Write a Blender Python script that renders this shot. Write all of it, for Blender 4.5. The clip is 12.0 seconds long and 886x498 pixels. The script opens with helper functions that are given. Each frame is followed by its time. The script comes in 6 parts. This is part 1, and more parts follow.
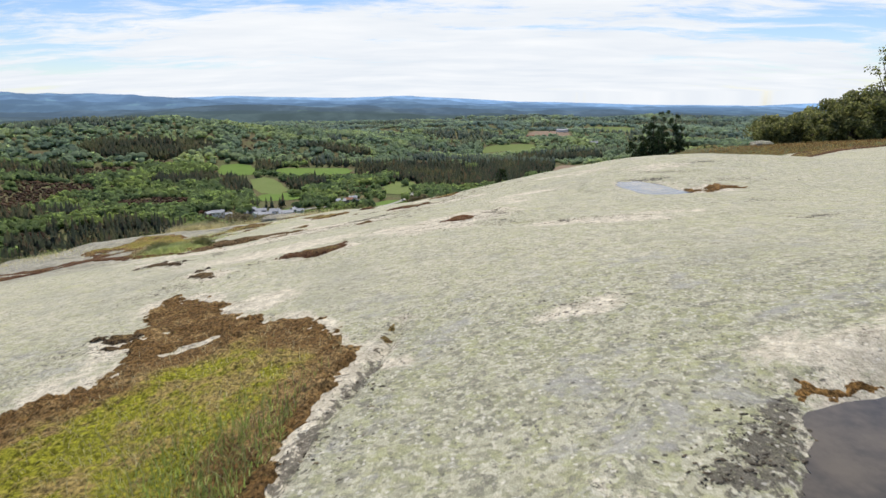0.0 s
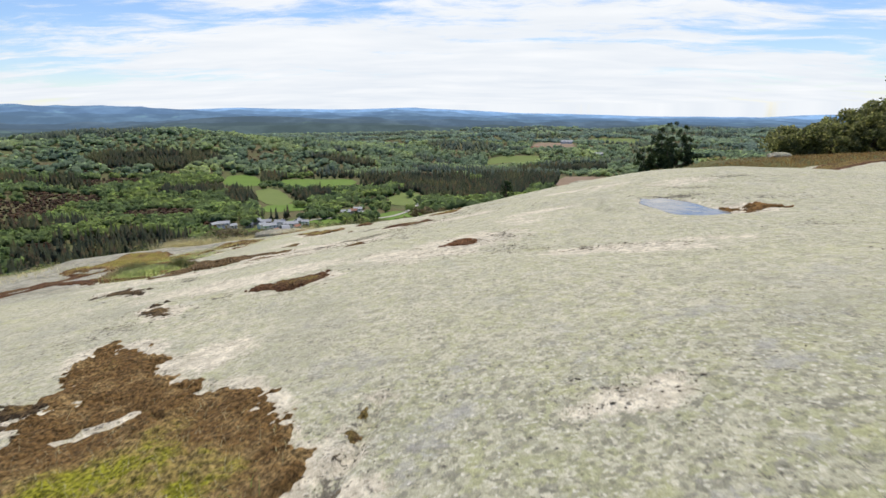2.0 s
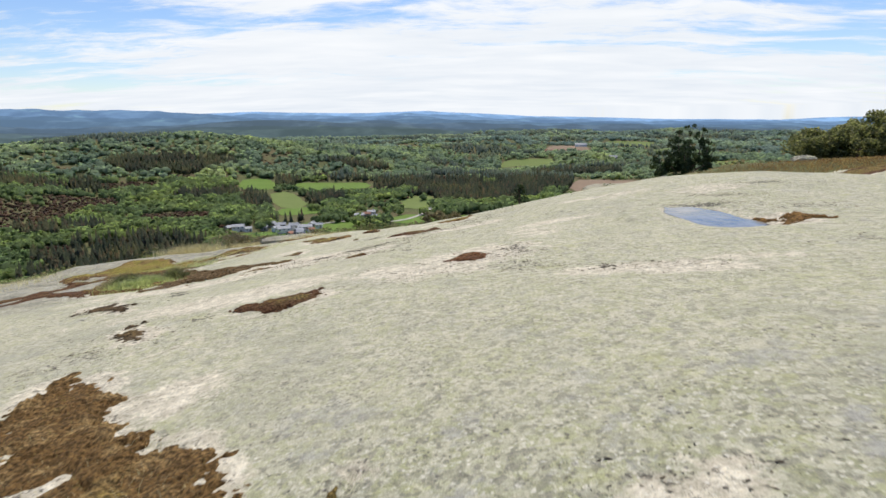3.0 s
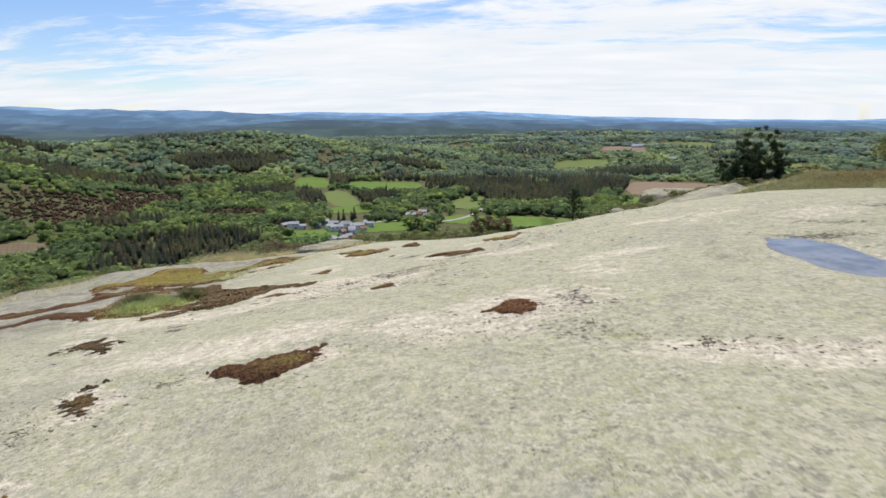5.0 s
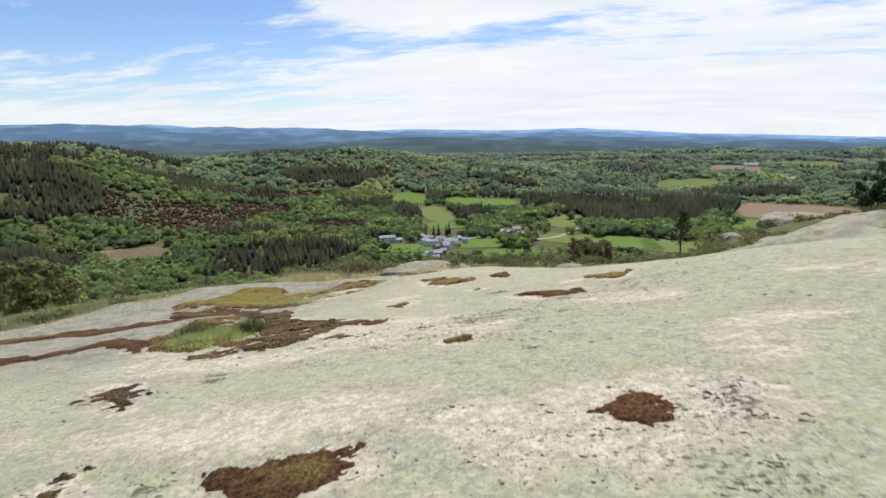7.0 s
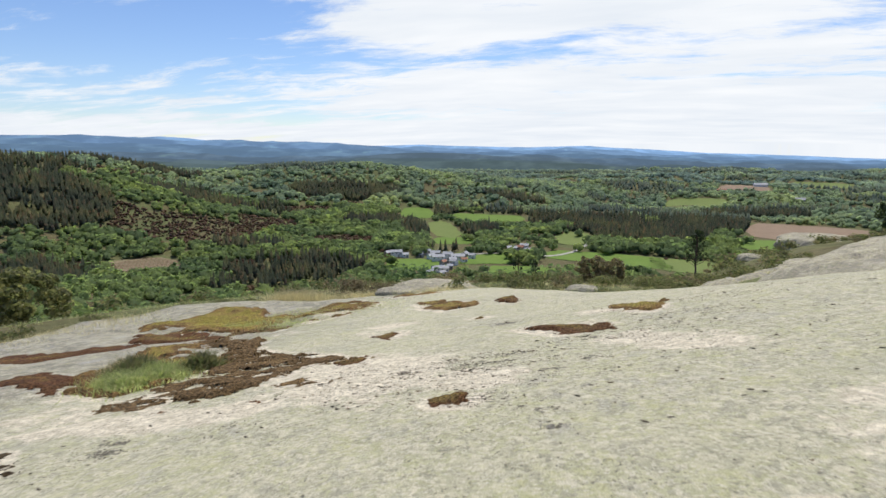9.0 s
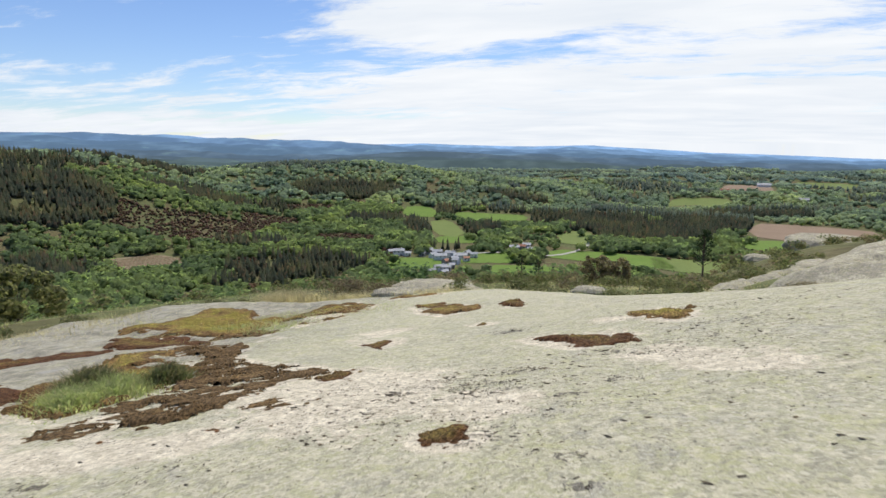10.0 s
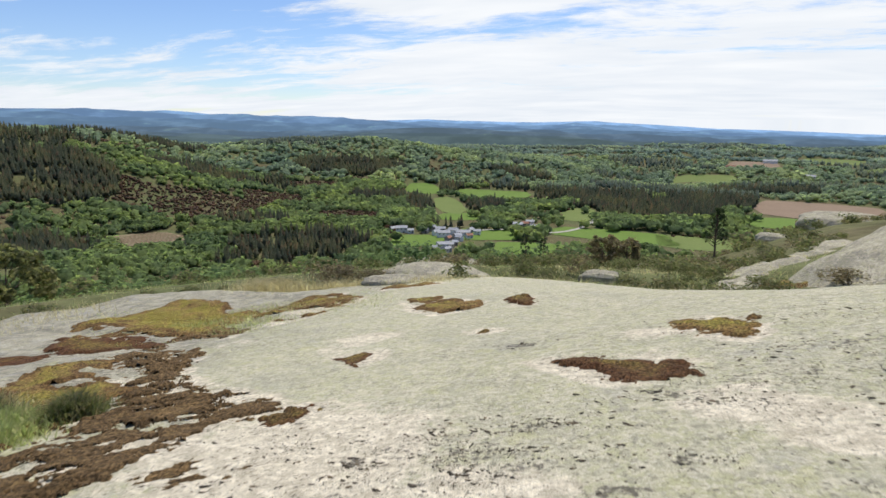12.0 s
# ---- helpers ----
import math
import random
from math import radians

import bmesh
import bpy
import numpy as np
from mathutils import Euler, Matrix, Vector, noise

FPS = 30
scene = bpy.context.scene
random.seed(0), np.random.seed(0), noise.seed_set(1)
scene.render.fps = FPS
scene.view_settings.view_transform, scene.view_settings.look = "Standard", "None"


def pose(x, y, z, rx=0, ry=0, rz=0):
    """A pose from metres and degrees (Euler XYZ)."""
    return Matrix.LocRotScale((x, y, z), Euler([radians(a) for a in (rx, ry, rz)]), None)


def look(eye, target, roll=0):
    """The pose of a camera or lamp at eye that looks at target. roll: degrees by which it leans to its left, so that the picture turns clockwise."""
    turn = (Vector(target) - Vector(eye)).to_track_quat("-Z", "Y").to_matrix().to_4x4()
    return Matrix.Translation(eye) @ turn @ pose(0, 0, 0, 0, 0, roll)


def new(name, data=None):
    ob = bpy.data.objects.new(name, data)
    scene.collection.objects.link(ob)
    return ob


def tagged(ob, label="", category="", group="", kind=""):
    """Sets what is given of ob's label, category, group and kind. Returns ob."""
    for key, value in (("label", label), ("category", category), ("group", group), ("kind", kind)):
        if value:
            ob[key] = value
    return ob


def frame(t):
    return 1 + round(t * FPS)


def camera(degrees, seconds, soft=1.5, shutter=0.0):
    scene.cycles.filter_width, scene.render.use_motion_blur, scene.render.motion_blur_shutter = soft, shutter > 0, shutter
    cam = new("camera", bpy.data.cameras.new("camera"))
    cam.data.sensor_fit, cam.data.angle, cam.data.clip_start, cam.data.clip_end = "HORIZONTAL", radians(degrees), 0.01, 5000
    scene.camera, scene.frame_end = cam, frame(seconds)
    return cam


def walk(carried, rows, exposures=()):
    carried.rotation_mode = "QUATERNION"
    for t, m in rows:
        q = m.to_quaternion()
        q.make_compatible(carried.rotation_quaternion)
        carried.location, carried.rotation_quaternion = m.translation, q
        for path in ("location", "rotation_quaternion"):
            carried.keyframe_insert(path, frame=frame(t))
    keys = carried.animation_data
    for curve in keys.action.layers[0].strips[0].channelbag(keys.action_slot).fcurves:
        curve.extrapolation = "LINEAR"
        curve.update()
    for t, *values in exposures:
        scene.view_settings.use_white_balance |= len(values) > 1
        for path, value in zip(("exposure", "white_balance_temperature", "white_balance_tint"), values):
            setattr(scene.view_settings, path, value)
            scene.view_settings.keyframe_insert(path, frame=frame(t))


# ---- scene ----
# ---- camera and its walk ----
cam = camera(75.50, 12.0, shutter=0.6)
walk(cam, [
    (0.0, pose(-0.000, 0.000, -0.000, 74.79, 0.39, -0.10)),
    (0.5, pose(0.011, 0.243, -0.016, 74.92, 0.39, -0.04)),
    (1.0, pose(0.008, 0.550, -0.036, 75.22, 0.37, 0.02)),
    (1.5, pose(0.034, 0.881, -0.072, 75.50, 0.38, 0.05)),
    (2.0, pose(0.071, 1.262, -0.091, 75.90, 0.42, 0.37)),
    (2.5, pose(0.121, 1.616, -0.121, 76.15, 0.56, 1.05)),
    (4.5, pose(0.232, 3.190, -0.082, 76.32, 0.60, 4.74)),
    (5.0, pose(0.227, 3.596, -0.060, 76.29, 0.66, 6.86)),
    (5.5, pose(0.197, 3.966, -0.075, 76.24, 0.73, 9.51)),
    (6.0, pose(0.145, 4.388, -0.071, 76.46, 0.78, 11.63)),
    (6.5, pose(0.098, 4.790, -0.085, 77.20, 0.75, 14.12)),
    (7.0, pose(0.038, 5.212, -0.116, 78.04, 0.77, 16.40)),
    (7.5, pose(-0.029, 5.630, -0.159, 78.93, 0.50, 16.93)),
    (9.5, pose(-0.413, 7.405, -0.493, 79.58, -0.16, 17.40)),
    (10.0, pose(-0.529, 7.854, -0.572, 79.48, -0.24, 17.54)),
    (10.5, pose(-0.635, 8.272, -0.628, 78.89, -0.23, 17.53)),
    (11.0, pose(-0.755, 8.694, -0.690, 77.93, -0.26, 17.66)),
    (11.5, pose(-0.844, 9.090, -0.711, 77.47, -0.28, 17.68)),
    (12.0, pose(-0.921, 9.526, -0.724, 77.17, -0.19, 17.85)),
])

# ---- world, sun, exposure ----
scene.view_settings.exposure = 0.0
SUN_EL, SUN_AZ = 63.0, 2.0
world = bpy.data.worlds.new("sky")
scene.world = world
world.use_nodes = True
wt = world.node_tree
wn, wl = wt.nodes, wt.links
wn.clear()


def wnode(kind, **values):
    n = wn.new(kind)
    for k, v in values.items():
        n.inputs[k].default_value = v
    return n


def wmath(op, a, b=None):
    n = wn.new("ShaderNodeMath")
    n.operation = op
    for i, v in enumerate((a, b)):
        if v is None:
            continue
        if isinstance(v, (int, float)):
            n.inputs[i].default_value = v
        else:
            wl.new(v, n.inputs[i])
    return n.outputs[0]


sky = wn.new("ShaderNodeTexSky")
sky.sky_type = "NISHITA"
sky.sun_disc = False
sky.sun_elevation, sky.sun_rotation = radians(SUN_EL), radians(SUN_AZ)
sky.altitude, sky.air_density, sky.dust_density, sky.ozone_density = 900, 1.1, 0.0, 2.0
coord = wn.new("ShaderNodeTexCoord")
sep = wn.new("ShaderNodeSeparateXYZ")
wl.new(coord.outputs["Generated"], sep.inputs[0])
up = wmath("ADD", wmath("MAXIMUM", sep.outputs[2], 0.0), 0.12)
flat = wn.new("ShaderNodeCombineXYZ")
wl.new(wmath("DIVIDE", sep.outputs[0], up), flat.inputs[0])
wl.new(wmath("DIVIDE", sep.outputs[1], up), flat.inputs[1])
warp = wnode("ShaderNodeTexNoise", Scale=0.9, Detail=3.0)
wl.new(flat.outputs[0], warp.inputs["Vector"])
warped = wn.new("ShaderNodeMixRGB")
warped.blend_type = "ADD"
warped.inputs[0].default_value = 0.55
wl.new(flat.outputs[0], warped.inputs[1])
wl.new(warp.outputs["Color"], warped.inputs[2])
streak = wn.new("ShaderNodeMapping")
streak.inputs["Rotation"].default_value = (0, 0, radians(-28))
streak.inputs["Scale"].default_value = (0.5, 1.25, 1.0)
streak.inputs["Location"].default_value = (0.6, 1.9, 0.0)
wl.new(warped.outputs[0], streak.inputs[0])
clouds = wnode("ShaderNodeTexNoise", Scale=1.35, Detail=12.0, Roughness=0.66)
wl.new(streak.outputs[0], clouds.inputs["Vector"])
# a broad bank of cloud round the sun
bank = wn.new("ShaderNodeVectorMath")
bank.operation = "DOT_PRODUCT"
wl.new(coord.outputs["Generated"], bank.inputs[0])
bank.inputs[1].default_value = (-0.02, 0.91, 0.41)
swell = wn.new("ShaderNodeMapRange")
swell.inputs[1].default_value, swell.inputs[2].default_value = 0.80, 0.99
swell.inputs[3].default_value, swell.inputs[4].default_value = -0.05, 0.20
wl.new(bank.outputs["Value"], swell.inputs[0])
low = wn.new("ShaderNodeMapRange")
low.inputs[1].default_value, low.inputs[2].default_value = 0.015, 0.16
low.inputs[3].default_value, low.inputs[4].default_value = 0.19, 0.0
wl.new(sep.outputs[2], low.inputs[0])
cover = wn.new("ShaderNodeMapRange")
cover.interpolation_type = "SMOOTHSTEP"
cover.inputs[1].default_value, cover.inputs[2].default_value = 0.49, 0.66
wl.new(wmath("ADD", wmath("ADD", clouds.outputs[0], swell.outputs[0]), low.outputs[0]), cover.inputs[0])
shade = wnode("ShaderNodeTexNoise", Scale=2.2, Detail=6.0)
wl.new(streak.outputs[0], shade.inputs["Vector"])
white = wn.new("ShaderNodeMixRGB")
white.inputs[1].default_value = (5.9, 6.5, 7.3, 1)
white.inputs[2].default_value = (8.7, 8.75, 8.8, 1)
wl.new(shade.outputs[0], white.inputs[0])
skymix = wn.new("ShaderNodeMixRGB")
wl.new(cover.outputs[0], skymix.inputs[0])
blue = wn.new("ShaderNodeMixRGB")
blue.blend_type = "MULTIPLY"
blue.inputs[0].default_value = 1.0
blue.inputs[2].default_value = (0.80, 0.87, 1.06, 1)
wl.new(sky.outputs[0], blue.inputs[1])
wl.new(blue.outputs[0], skymix.inputs[1])
wl.new(white.outputs[0], skymix.inputs[2])
back = wnode("ShaderNodeBackground", Strength=0.12)
wl.new(skymix.outputs[0], back.inputs[0])
wl.new(back.outputs[0], wn.new("ShaderNodeOutputWorld").inputs[0])

sun = new("sun", bpy.data.lights.new("sun", "SUN"))
sun.data.energy, sun.data.angle, sun.data.color = 3.8, radians(0.6), (1.0, 0.94, 0.845)
sx, sy = math.sin(radians(SUN_AZ)), math.cos(radians(SUN_AZ))
sun.matrix_world = look((0, 0, 60), (-sx, -sy, 60 - math.tan(radians(SUN_EL))))


# ---- numeric helpers ----
def ss(a, b, x):
    t = np.clip((np.asarray(x, float) - a) / (b - a), 0, 1)
    return t * t * (3 - 2 * t)


def vnoise(x, y, seed=0):
    """Smooth value noise in -1..1 on the unit lattice."""
    x, y = np.asarray(x, float), np.asarray(y, float)
    xi, yi = np.floor(x), np.floor(y)
    u, v = x - xi, y - yi
    u, v = u * u * (3 - 2 * u), v * v * (3 - 2 * v)

    def h(a, b):
        n = np.sin(a * 127.1 + b * 311.7 + seed * 74.7) * 43758.5453
        return (n - np.floor(n)) * 2 - 1
    return (h(xi, yi) * (1 - u) * (1 - v) + h(xi + 1, yi) * u * (1 - v)
            + h(xi, yi + 1) * (1 - u) * v + h(xi + 1, yi + 1) * u * v)


def fbm(x, y, seed=0, octaves=4, gain=0.5):
    total, amp = 0, 1.0
    for k in range(octaves):
        total = total + amp * vnoise(x * 2 ** k + 13.7 * k, y * 2 ** k - 7.3 * k, seed + k)
        amp *= gain
    return total


def polar(az, r):
    """A place at that bearing (degrees, to the right of +y) and distance."""
    return r * math.sin(radians(az)), r * math.cos(radians(az))


# ---- the lie of the land ----
# the granite dome near the walk: a tilted bowl and a lattice of soft swellings
DOME = (-0.8838, 0.4753, -0.0339, -0.4961, 0.2815, -0.6507)
SWELL = {-4.5: (-4, (-0.1835, 0.0691, 0.2675, -0.1094)),
         0.0: (-4, (-0.1925, -0.2501, 0.5645, -0.231)),
         4.5: (-4, (-0.4748, -0.2562, 0.0084, 0.2213)),
         9.0: (-14, (-0.3013, -0.2332, -0.3254, 0.4817, -0.8062, 0.1073)),
         13.5: (-14, (-0.3529, 0.0317, -0.1743, -0.6242, 0.8086, -0.3448, 0.228)),
         18.0: (-14, (0.0992, -0.5109, -0.2136, 0.2986, 0.6017, -0.1719, 0.7852)),
         22.5: (-14, (0.7766, 0.1254, 0.3778, -0.2175, -1.086, -0.5198, 0.7928)),
         27.0: (-14, (0.1972, -0.0757, 0.453, -0.3891, 0.4527, 0.8383, 0.6928))}


def dome(x, y):
    a, b = x / 10, y / 10
    z = DOME[0] + DOME[1] * a + DOME[2] * b + DOME[3] * a * a + DOME[4] * a * b + DOME[5] * b * b
    for cy, (cx, row) in SWELL.items():
        for k, s in enumerate(row):
            z = z + s * np.exp(-((x - cx - 5 * k) ** 2 + (y - cy) ** 2) / 32.0)
    return z


BEARING = (-180, -110, -60, -35, -10, 5, 15, 28, 45, 90, 180)
RIM = (-1.6, -3.6, -6.9, -6.8, -6.5, -6.5, -5.2, -2.75, -2.0, -1.0, -1.6)
FALL = (0.02, 0.15, 0.27, 0.27, 0.25, 0.22, 0.13, 0.10, 0.08, 0.03, 0.02)


def valley(x, y):
    r = np.hypot(x, y)
    az = np.degrees(np.arctan2(x, y))
    z = -135 + 20 * ss(1050, 2700, r)
    z = z + ss(950, 1500, r) * (15 * fbm(x / 430, y / 430, 3, 3) + 6 * vnoise(x / 150, y / 150, 9))

    def hill(a, d, high, wide):
        cx, cy = polar(a, d)
        return high * np.exp(-((x - cx) ** 2 + (y - cy) ** 2) / (2 * wide * wide))
    z = z + hill(-59, 1000, 88, 165) + hill(-49, 1250, 78, 170) + hill(-33, 1550, 62, 260) + hill(-42, 930, 16, 70)
    z = z - 30 * ss(2650, 3000, r)
    z = z + hill(-13, 1450, 26, 160) + hill(-62, 420, 45, 110) + hill(-24, 1380, 22, 170) + hill(-3, 1900, 14, 300)
    return z


def terrain(x, y):
    x, y = np.asarray(x, float), np.asarray(y, float)
    r = np.hypot(x, y - 6)
    az = np.degrees(np.arctan2(x, y - 6))
    slope = np.interp(az, BEARING, FALL)
    rr = np.maximum(r - 26, 0)
    hill = np.interp(az, BEARING, RIM) - slope * rr + ss(30, 80, r) * 0.8 * fbm(x / 14, y / 14, 5, 3)
    far = ss(60, 480, r)
    hill = hill * (1 - far) + valley(x, y) * far
    near = dome(np.clip(x, -18, 20), np.clip(y, -7, 30))
    w = ss(20, 28, r)
    return near * (1 - w) + hill * w


def inside(poly, x, y):
    """Signed distance to a closed outline, negative inside."""
    d = np.full(np.shape(x), 1e9)
    odd = np.zeros(np.shape(x), bool)
    n = len(poly)
    for i in range(n):
        (ax, ay), (bx, by) = poly[i], poly[(i + 1) % n]
        ex, ey = bx - ax, by - ay
        t = np.clip(((x - ax) * ex + (y - ay) * ey) / (ex * ex + ey * ey), 0, 1)
        d = np.minimum(d, np.hypot(x - ax - t * ex, y - ay - t * ey))
        if ay != by:
            odd ^= ((ay > y) != (by > y)) & (x < ax + ex * (y - ay) / ey)
    return np.where(odd, -d, d)


# outlines of the hollows in the granite, in plan
POOL_FAR = [(3.44, 10.85), (3.74, 10.92), (3.99, 10.54), (4.08, 9.96), (4.21, 9.75), (4.15, 9.42), (3.72, 9.3), (3.5, 9.54), (3.41, 9.99), (3.3, 10.4)]
POOL_NEAR = [(1.30, 1.58), (1.38, 1.70), (1.47, 1.84), (1.53, 1.96), (1.58, 2.06), (1.66, 2.13), (1.76, 2.17), (1.88, 2.2), (2.02, 2.22), (2.3, 2.2), (2.55, 2.0), (2.6, 1.6), (2.4, 1.2), (2.0, 0.95), (1.5, 0.95), (1.2, 1.1), (1.1, 1.35)]
LEVEL_FAR, LEVEL_NEAR = -1.66, -1.31
BIG_MOSS = [(-2.95, 3.1), (-2.72, 3.65), (-2.54, 4.27), (-2.75, 4.9), (-3.02, 5.45), (-3.38, 6.32), (-2.69, 6.21),
            (-2.18, 5.46), (-1.84, 5.04), (-1.36, 4.86), (-0.82, 4.16), (-0.6, 3.83), (-0.64, 3.35), (-0.75, 2.99),
            (-0.75, 2.5), (-0.8, 2.0), (-1.1, 1.2), (-2.0, 0.9), (-2.8, 1.6), (-3.1, 2.5)]
CRACK = [(-0.82, 1.6), (-0.74, 2.12), (-0.68, 2.59), (-0.58, 2.95), (-0.48, 3.39), (-0.37, 3.85), (-0.34, 4.25)]


def line_distance(line, x, y):
    d = np.full(np.shape(x), 1e9)
    for (ax, ay), (bx, by) in zip(line, line[1:]):
        ex, ey = bx - ax, by - ay
        t = np.clip(((x - ax) * ex + (y - ay) * ey) / (ex * ex + ey * ey), 0, 1)
        d = np.minimum(d, np.hypot(x - ax - t * ex, y - ay - t * ey))
    return d


def granite(x, y):
    """The height of the bare rock: the dome with its worn relief, cracks and water hollows."""
    x, y = np.asarray(x, float), np.asarray(y, float)
    z = terrain(x, y)
    z = z + 0.022 * fbm(x / 1.3, y / 1.3, 21, 3) + 0.006 * fbm(x / 0.22, y / 0.22, 25, 3)
    wild = ss(-6.0, -8.6, x) * ss(10, 13, y)
    z = z + wild * (0.10 * fbm(x / 2.6, y / 1.5, 27, 3) + 0.05 * np.abs(vnoise(x / 1.4 + y / 2, y / 0.9, 29)))
    for pool, level in ((POOL_FAR, LEVEL_FAR), (POOL_NEAR, LEVEL_NEAR)):
        d = inside(pool, x, y) + 0.04 * fbm(x / 0.3, y / 0.3, 31, 2)
        m = 1 - ss(-0.12, 0.5, d)
        z = z * (1 - m) + (level - 0.045 + 0.02 * fbm(x / 0.2, y / 0.2, 33, 2)) * m
        berm = level + 0.018 - 0.09 * np.maximum(d - 0.2, 0) - 0.6 * np.maximum(d - 0.7, 0)
        z = np.where(d > 0, np.maximum(z, berm * ss(0, 0.2, d) + z * (1 - ss(0, 0.2, d))), z)
    d = line_distance(CRACK, x, y) + 0.03 * vnoise(x / 0.2, y / 0.2, 37)
    z = z - 0.05 * (1 - ss(0.0, 0.07, d))
    z = z - 0.03 * (1 - ss(-0.3, 0.1, inside(BIG_MOSS, x, y)))
    return z


# ---- mesh helpers ----
def mesh_of(name, verts, faces, material, smooth=True, attributes=None):
    """A mesh from arrays of places and of triangles or quads."""
    verts, faces = np.asarray(verts, np.float32), np.asarray(faces, np.int32)
    me = bpy.data.meshes.new(name)
    k = faces.shape[1]
    me.vertices.add(len(verts))
    me.vertices.foreach_set("co", verts.ravel())
    me.loops.add(faces.size)
    me.loops.foreach_set("vertex_index", faces.ravel())
    me.polygons.add(len(faces))
    me.polygons.foreach_set("loop_start", np.arange(0, faces.size, k, dtype=np.int32))
    me.polygons.foreach_set("loop_total", np.full(len(faces), k, np.int32))
    me.polygons.foreach_set("use_smooth", np.full(len(faces), smooth))
    for key, values in (attributes or {}).items():
        me.attributes.new(key, "FLOAT", "POINT").data.foreach_set("value", np.asarray(values, np.float32))
    me.update(calc_edges=True)
    me.validate()
    me.materials.append(material)
    return me


def grid_faces(nu, nv):
    i = np.arange((nu - 1) * (nv - 1))
    a = (i // (nv - 1)) * nv + i % (nv - 1)
    return np.stack([a, a + nv, a + nv + 1, a + 1], 1)


def thing(name, me, label, category, group="", kind=""):
    return tagged(new(name, me), label, category, group, kind)


def part(name, me, parent, label=""):
    ob = new(name, me)
    ob.parent = parent
    return tagged(ob, label)


def from_bm(name, bm, material, smooth=False):
    me = bpy.data.meshes.new(name)
    bm.to_mesh(me)
    bm.free()
    for p in me.polygons:
        p.use_smooth = smooth
    me.materials.append(material)
    return me


def icosphere(level):
    bm = bmesh.new()
    bmesh.ops.create_icosphere(bm, subdivisions=level, radius=1)
    v = np.array([p.co for p in bm.verts])
    f = np.array([[p.index for p in q.verts] for q in bm.faces])
    bm.free()
    return v, f


class Heap:
    """Gathers many small pieces into one mesh."""

    def __init__(self):
        self.v, self.f, self.n, self.out = [], [], 0, []

    def add(self, v, f):
        self.v.append(v)
        self.f.append(f + self.n)
        self.n += len(v)

    def many(self, v, f, places, sizes, turns, domed=False):
        """One piece at many places: sizes (n, 3), turns about z; domed: leaves that shade as one round crown."""
        n = len(places)
        c, s = np.cos(turns)[:, None], np.sin(turns)[:, None]
        p = v[None] * sizes[:, None, :]
        q = np.stack([p[..., 0] * c - p[..., 1] * s, p[..., 0] * s + p[..., 1] * c, p[..., 2]], -1) + places[:, None, :]
        if domed:
            k = v - np.array([0, 0, 0.25])
            k = k / np.linalg.norm(k, axis=1)[:, None] * np.array([1, 1, 1.0]) + np.array([0, 0, 0.25])
            self.out.append(np.stack([k[:, 0] * c - k[:, 1] * s, k[:, 0] * s + k[:, 1] * c, k[:, 2] + 0 * c], -1).reshape(-1, 3))
        self.add(q.reshape(-1, 3), (f[None] + (np.arange(n) * len(v))[:, None, None]).reshape(-1, f.shape[1]))

    def mesh(self, name, material, smooth=True):
        me = mesh_of(name, np.concatenate(self.v), np.concatenate(self.f), material, smooth)
        if self.out:
            way = np.concatenate(self.out)
            me.normals_split_custom_set_from_vertices((way / np.linalg.norm(way, axis=1)[:, None]).tolist())
        return me


rng = np.random.default_rng(7)


# ---- materials ----
def material(name, rough=0.85, spec=0.3):
    m = bpy.data.materials.new(name)
    m.use_nodes = True
    t = m.node_tree
    b = t.nodes["Principled BSDF"]
    b.inputs["Roughness"].default_value = rough
    b.inputs["Specular IOR Level"].default_value = spec
    return m, t, b


def tex(t, kind, vector, scale, detail=4.0, rough=0.55):
    n = t.nodes.new(kind)
    n.inputs["Scale"].default_value = scale
    if kind == "ShaderNodeTexNoise":
        n.inputs["Detail"].default_value, n.inputs["Roughness"].default_value = detail, rough
    t.links.new(vector, n.inputs["Vector"])
    return n


def ramp(t, value, stops):
    n = t.nodes.new("ShaderNodeValToRGB")
    e = n.color_ramp.elements
    while len(e) < len(stops):
        e.new(0.5)
    for q, (p, c) in zip(e, stops):
        q.position = p
        q.color = (*c, 1) if len(c) == 3 else c
    t.links.new(value, n.inputs[0])
    return n.outputs[0]


def step(t, value, a, b, lo=0.0, hi=1.0):
    n = t.nodes.new("ShaderNodeMapRange")
    n.interpolation_type = "SMOOTHSTEP"
    for i, v in ((1, a), (2, b), (3, lo), (4, hi)):
        n.inputs[i].default_value = v
    t.links.new(value, n.inputs[0])
    return n.outputs[0]


def mix(t, f, a, b, mode="MIX"):
    n = t.nodes.new("ShaderNodeMixRGB")
    n.blend_type = mode
    for i, v in enumerate((f, a, b)):
        if isinstance(v, (int, float)):
            n.inputs[i].default_value = v
        elif isinstance(v, tuple):
            n.inputs[i].default_value = (*v, 1)
        else:
            t.links.new(v, n.inputs[i])
    return n.outputs[0]


def calc(t, op, a, b):
    n = t.nodes.new("ShaderNodeMath")
    n.operation = op
    for i, v in enumerate((a, b)):
        if isinstance(v, (int, float)):
            n.inputs[i].default_value = v
        else:
            t.links.new(v, n.inputs[i])
    return n.outputs[0]


def bump(t, b, height, strength, distance):
    n = t.nodes.new("ShaderNodeBump")
    n.inputs["Strength"].default_value, n.inputs["Distance"].default_value = strength, distance
    t.links.new(height, n.inputs["Height"])
    t.links.new(n.outputs[0], b.inputs["Normal"])


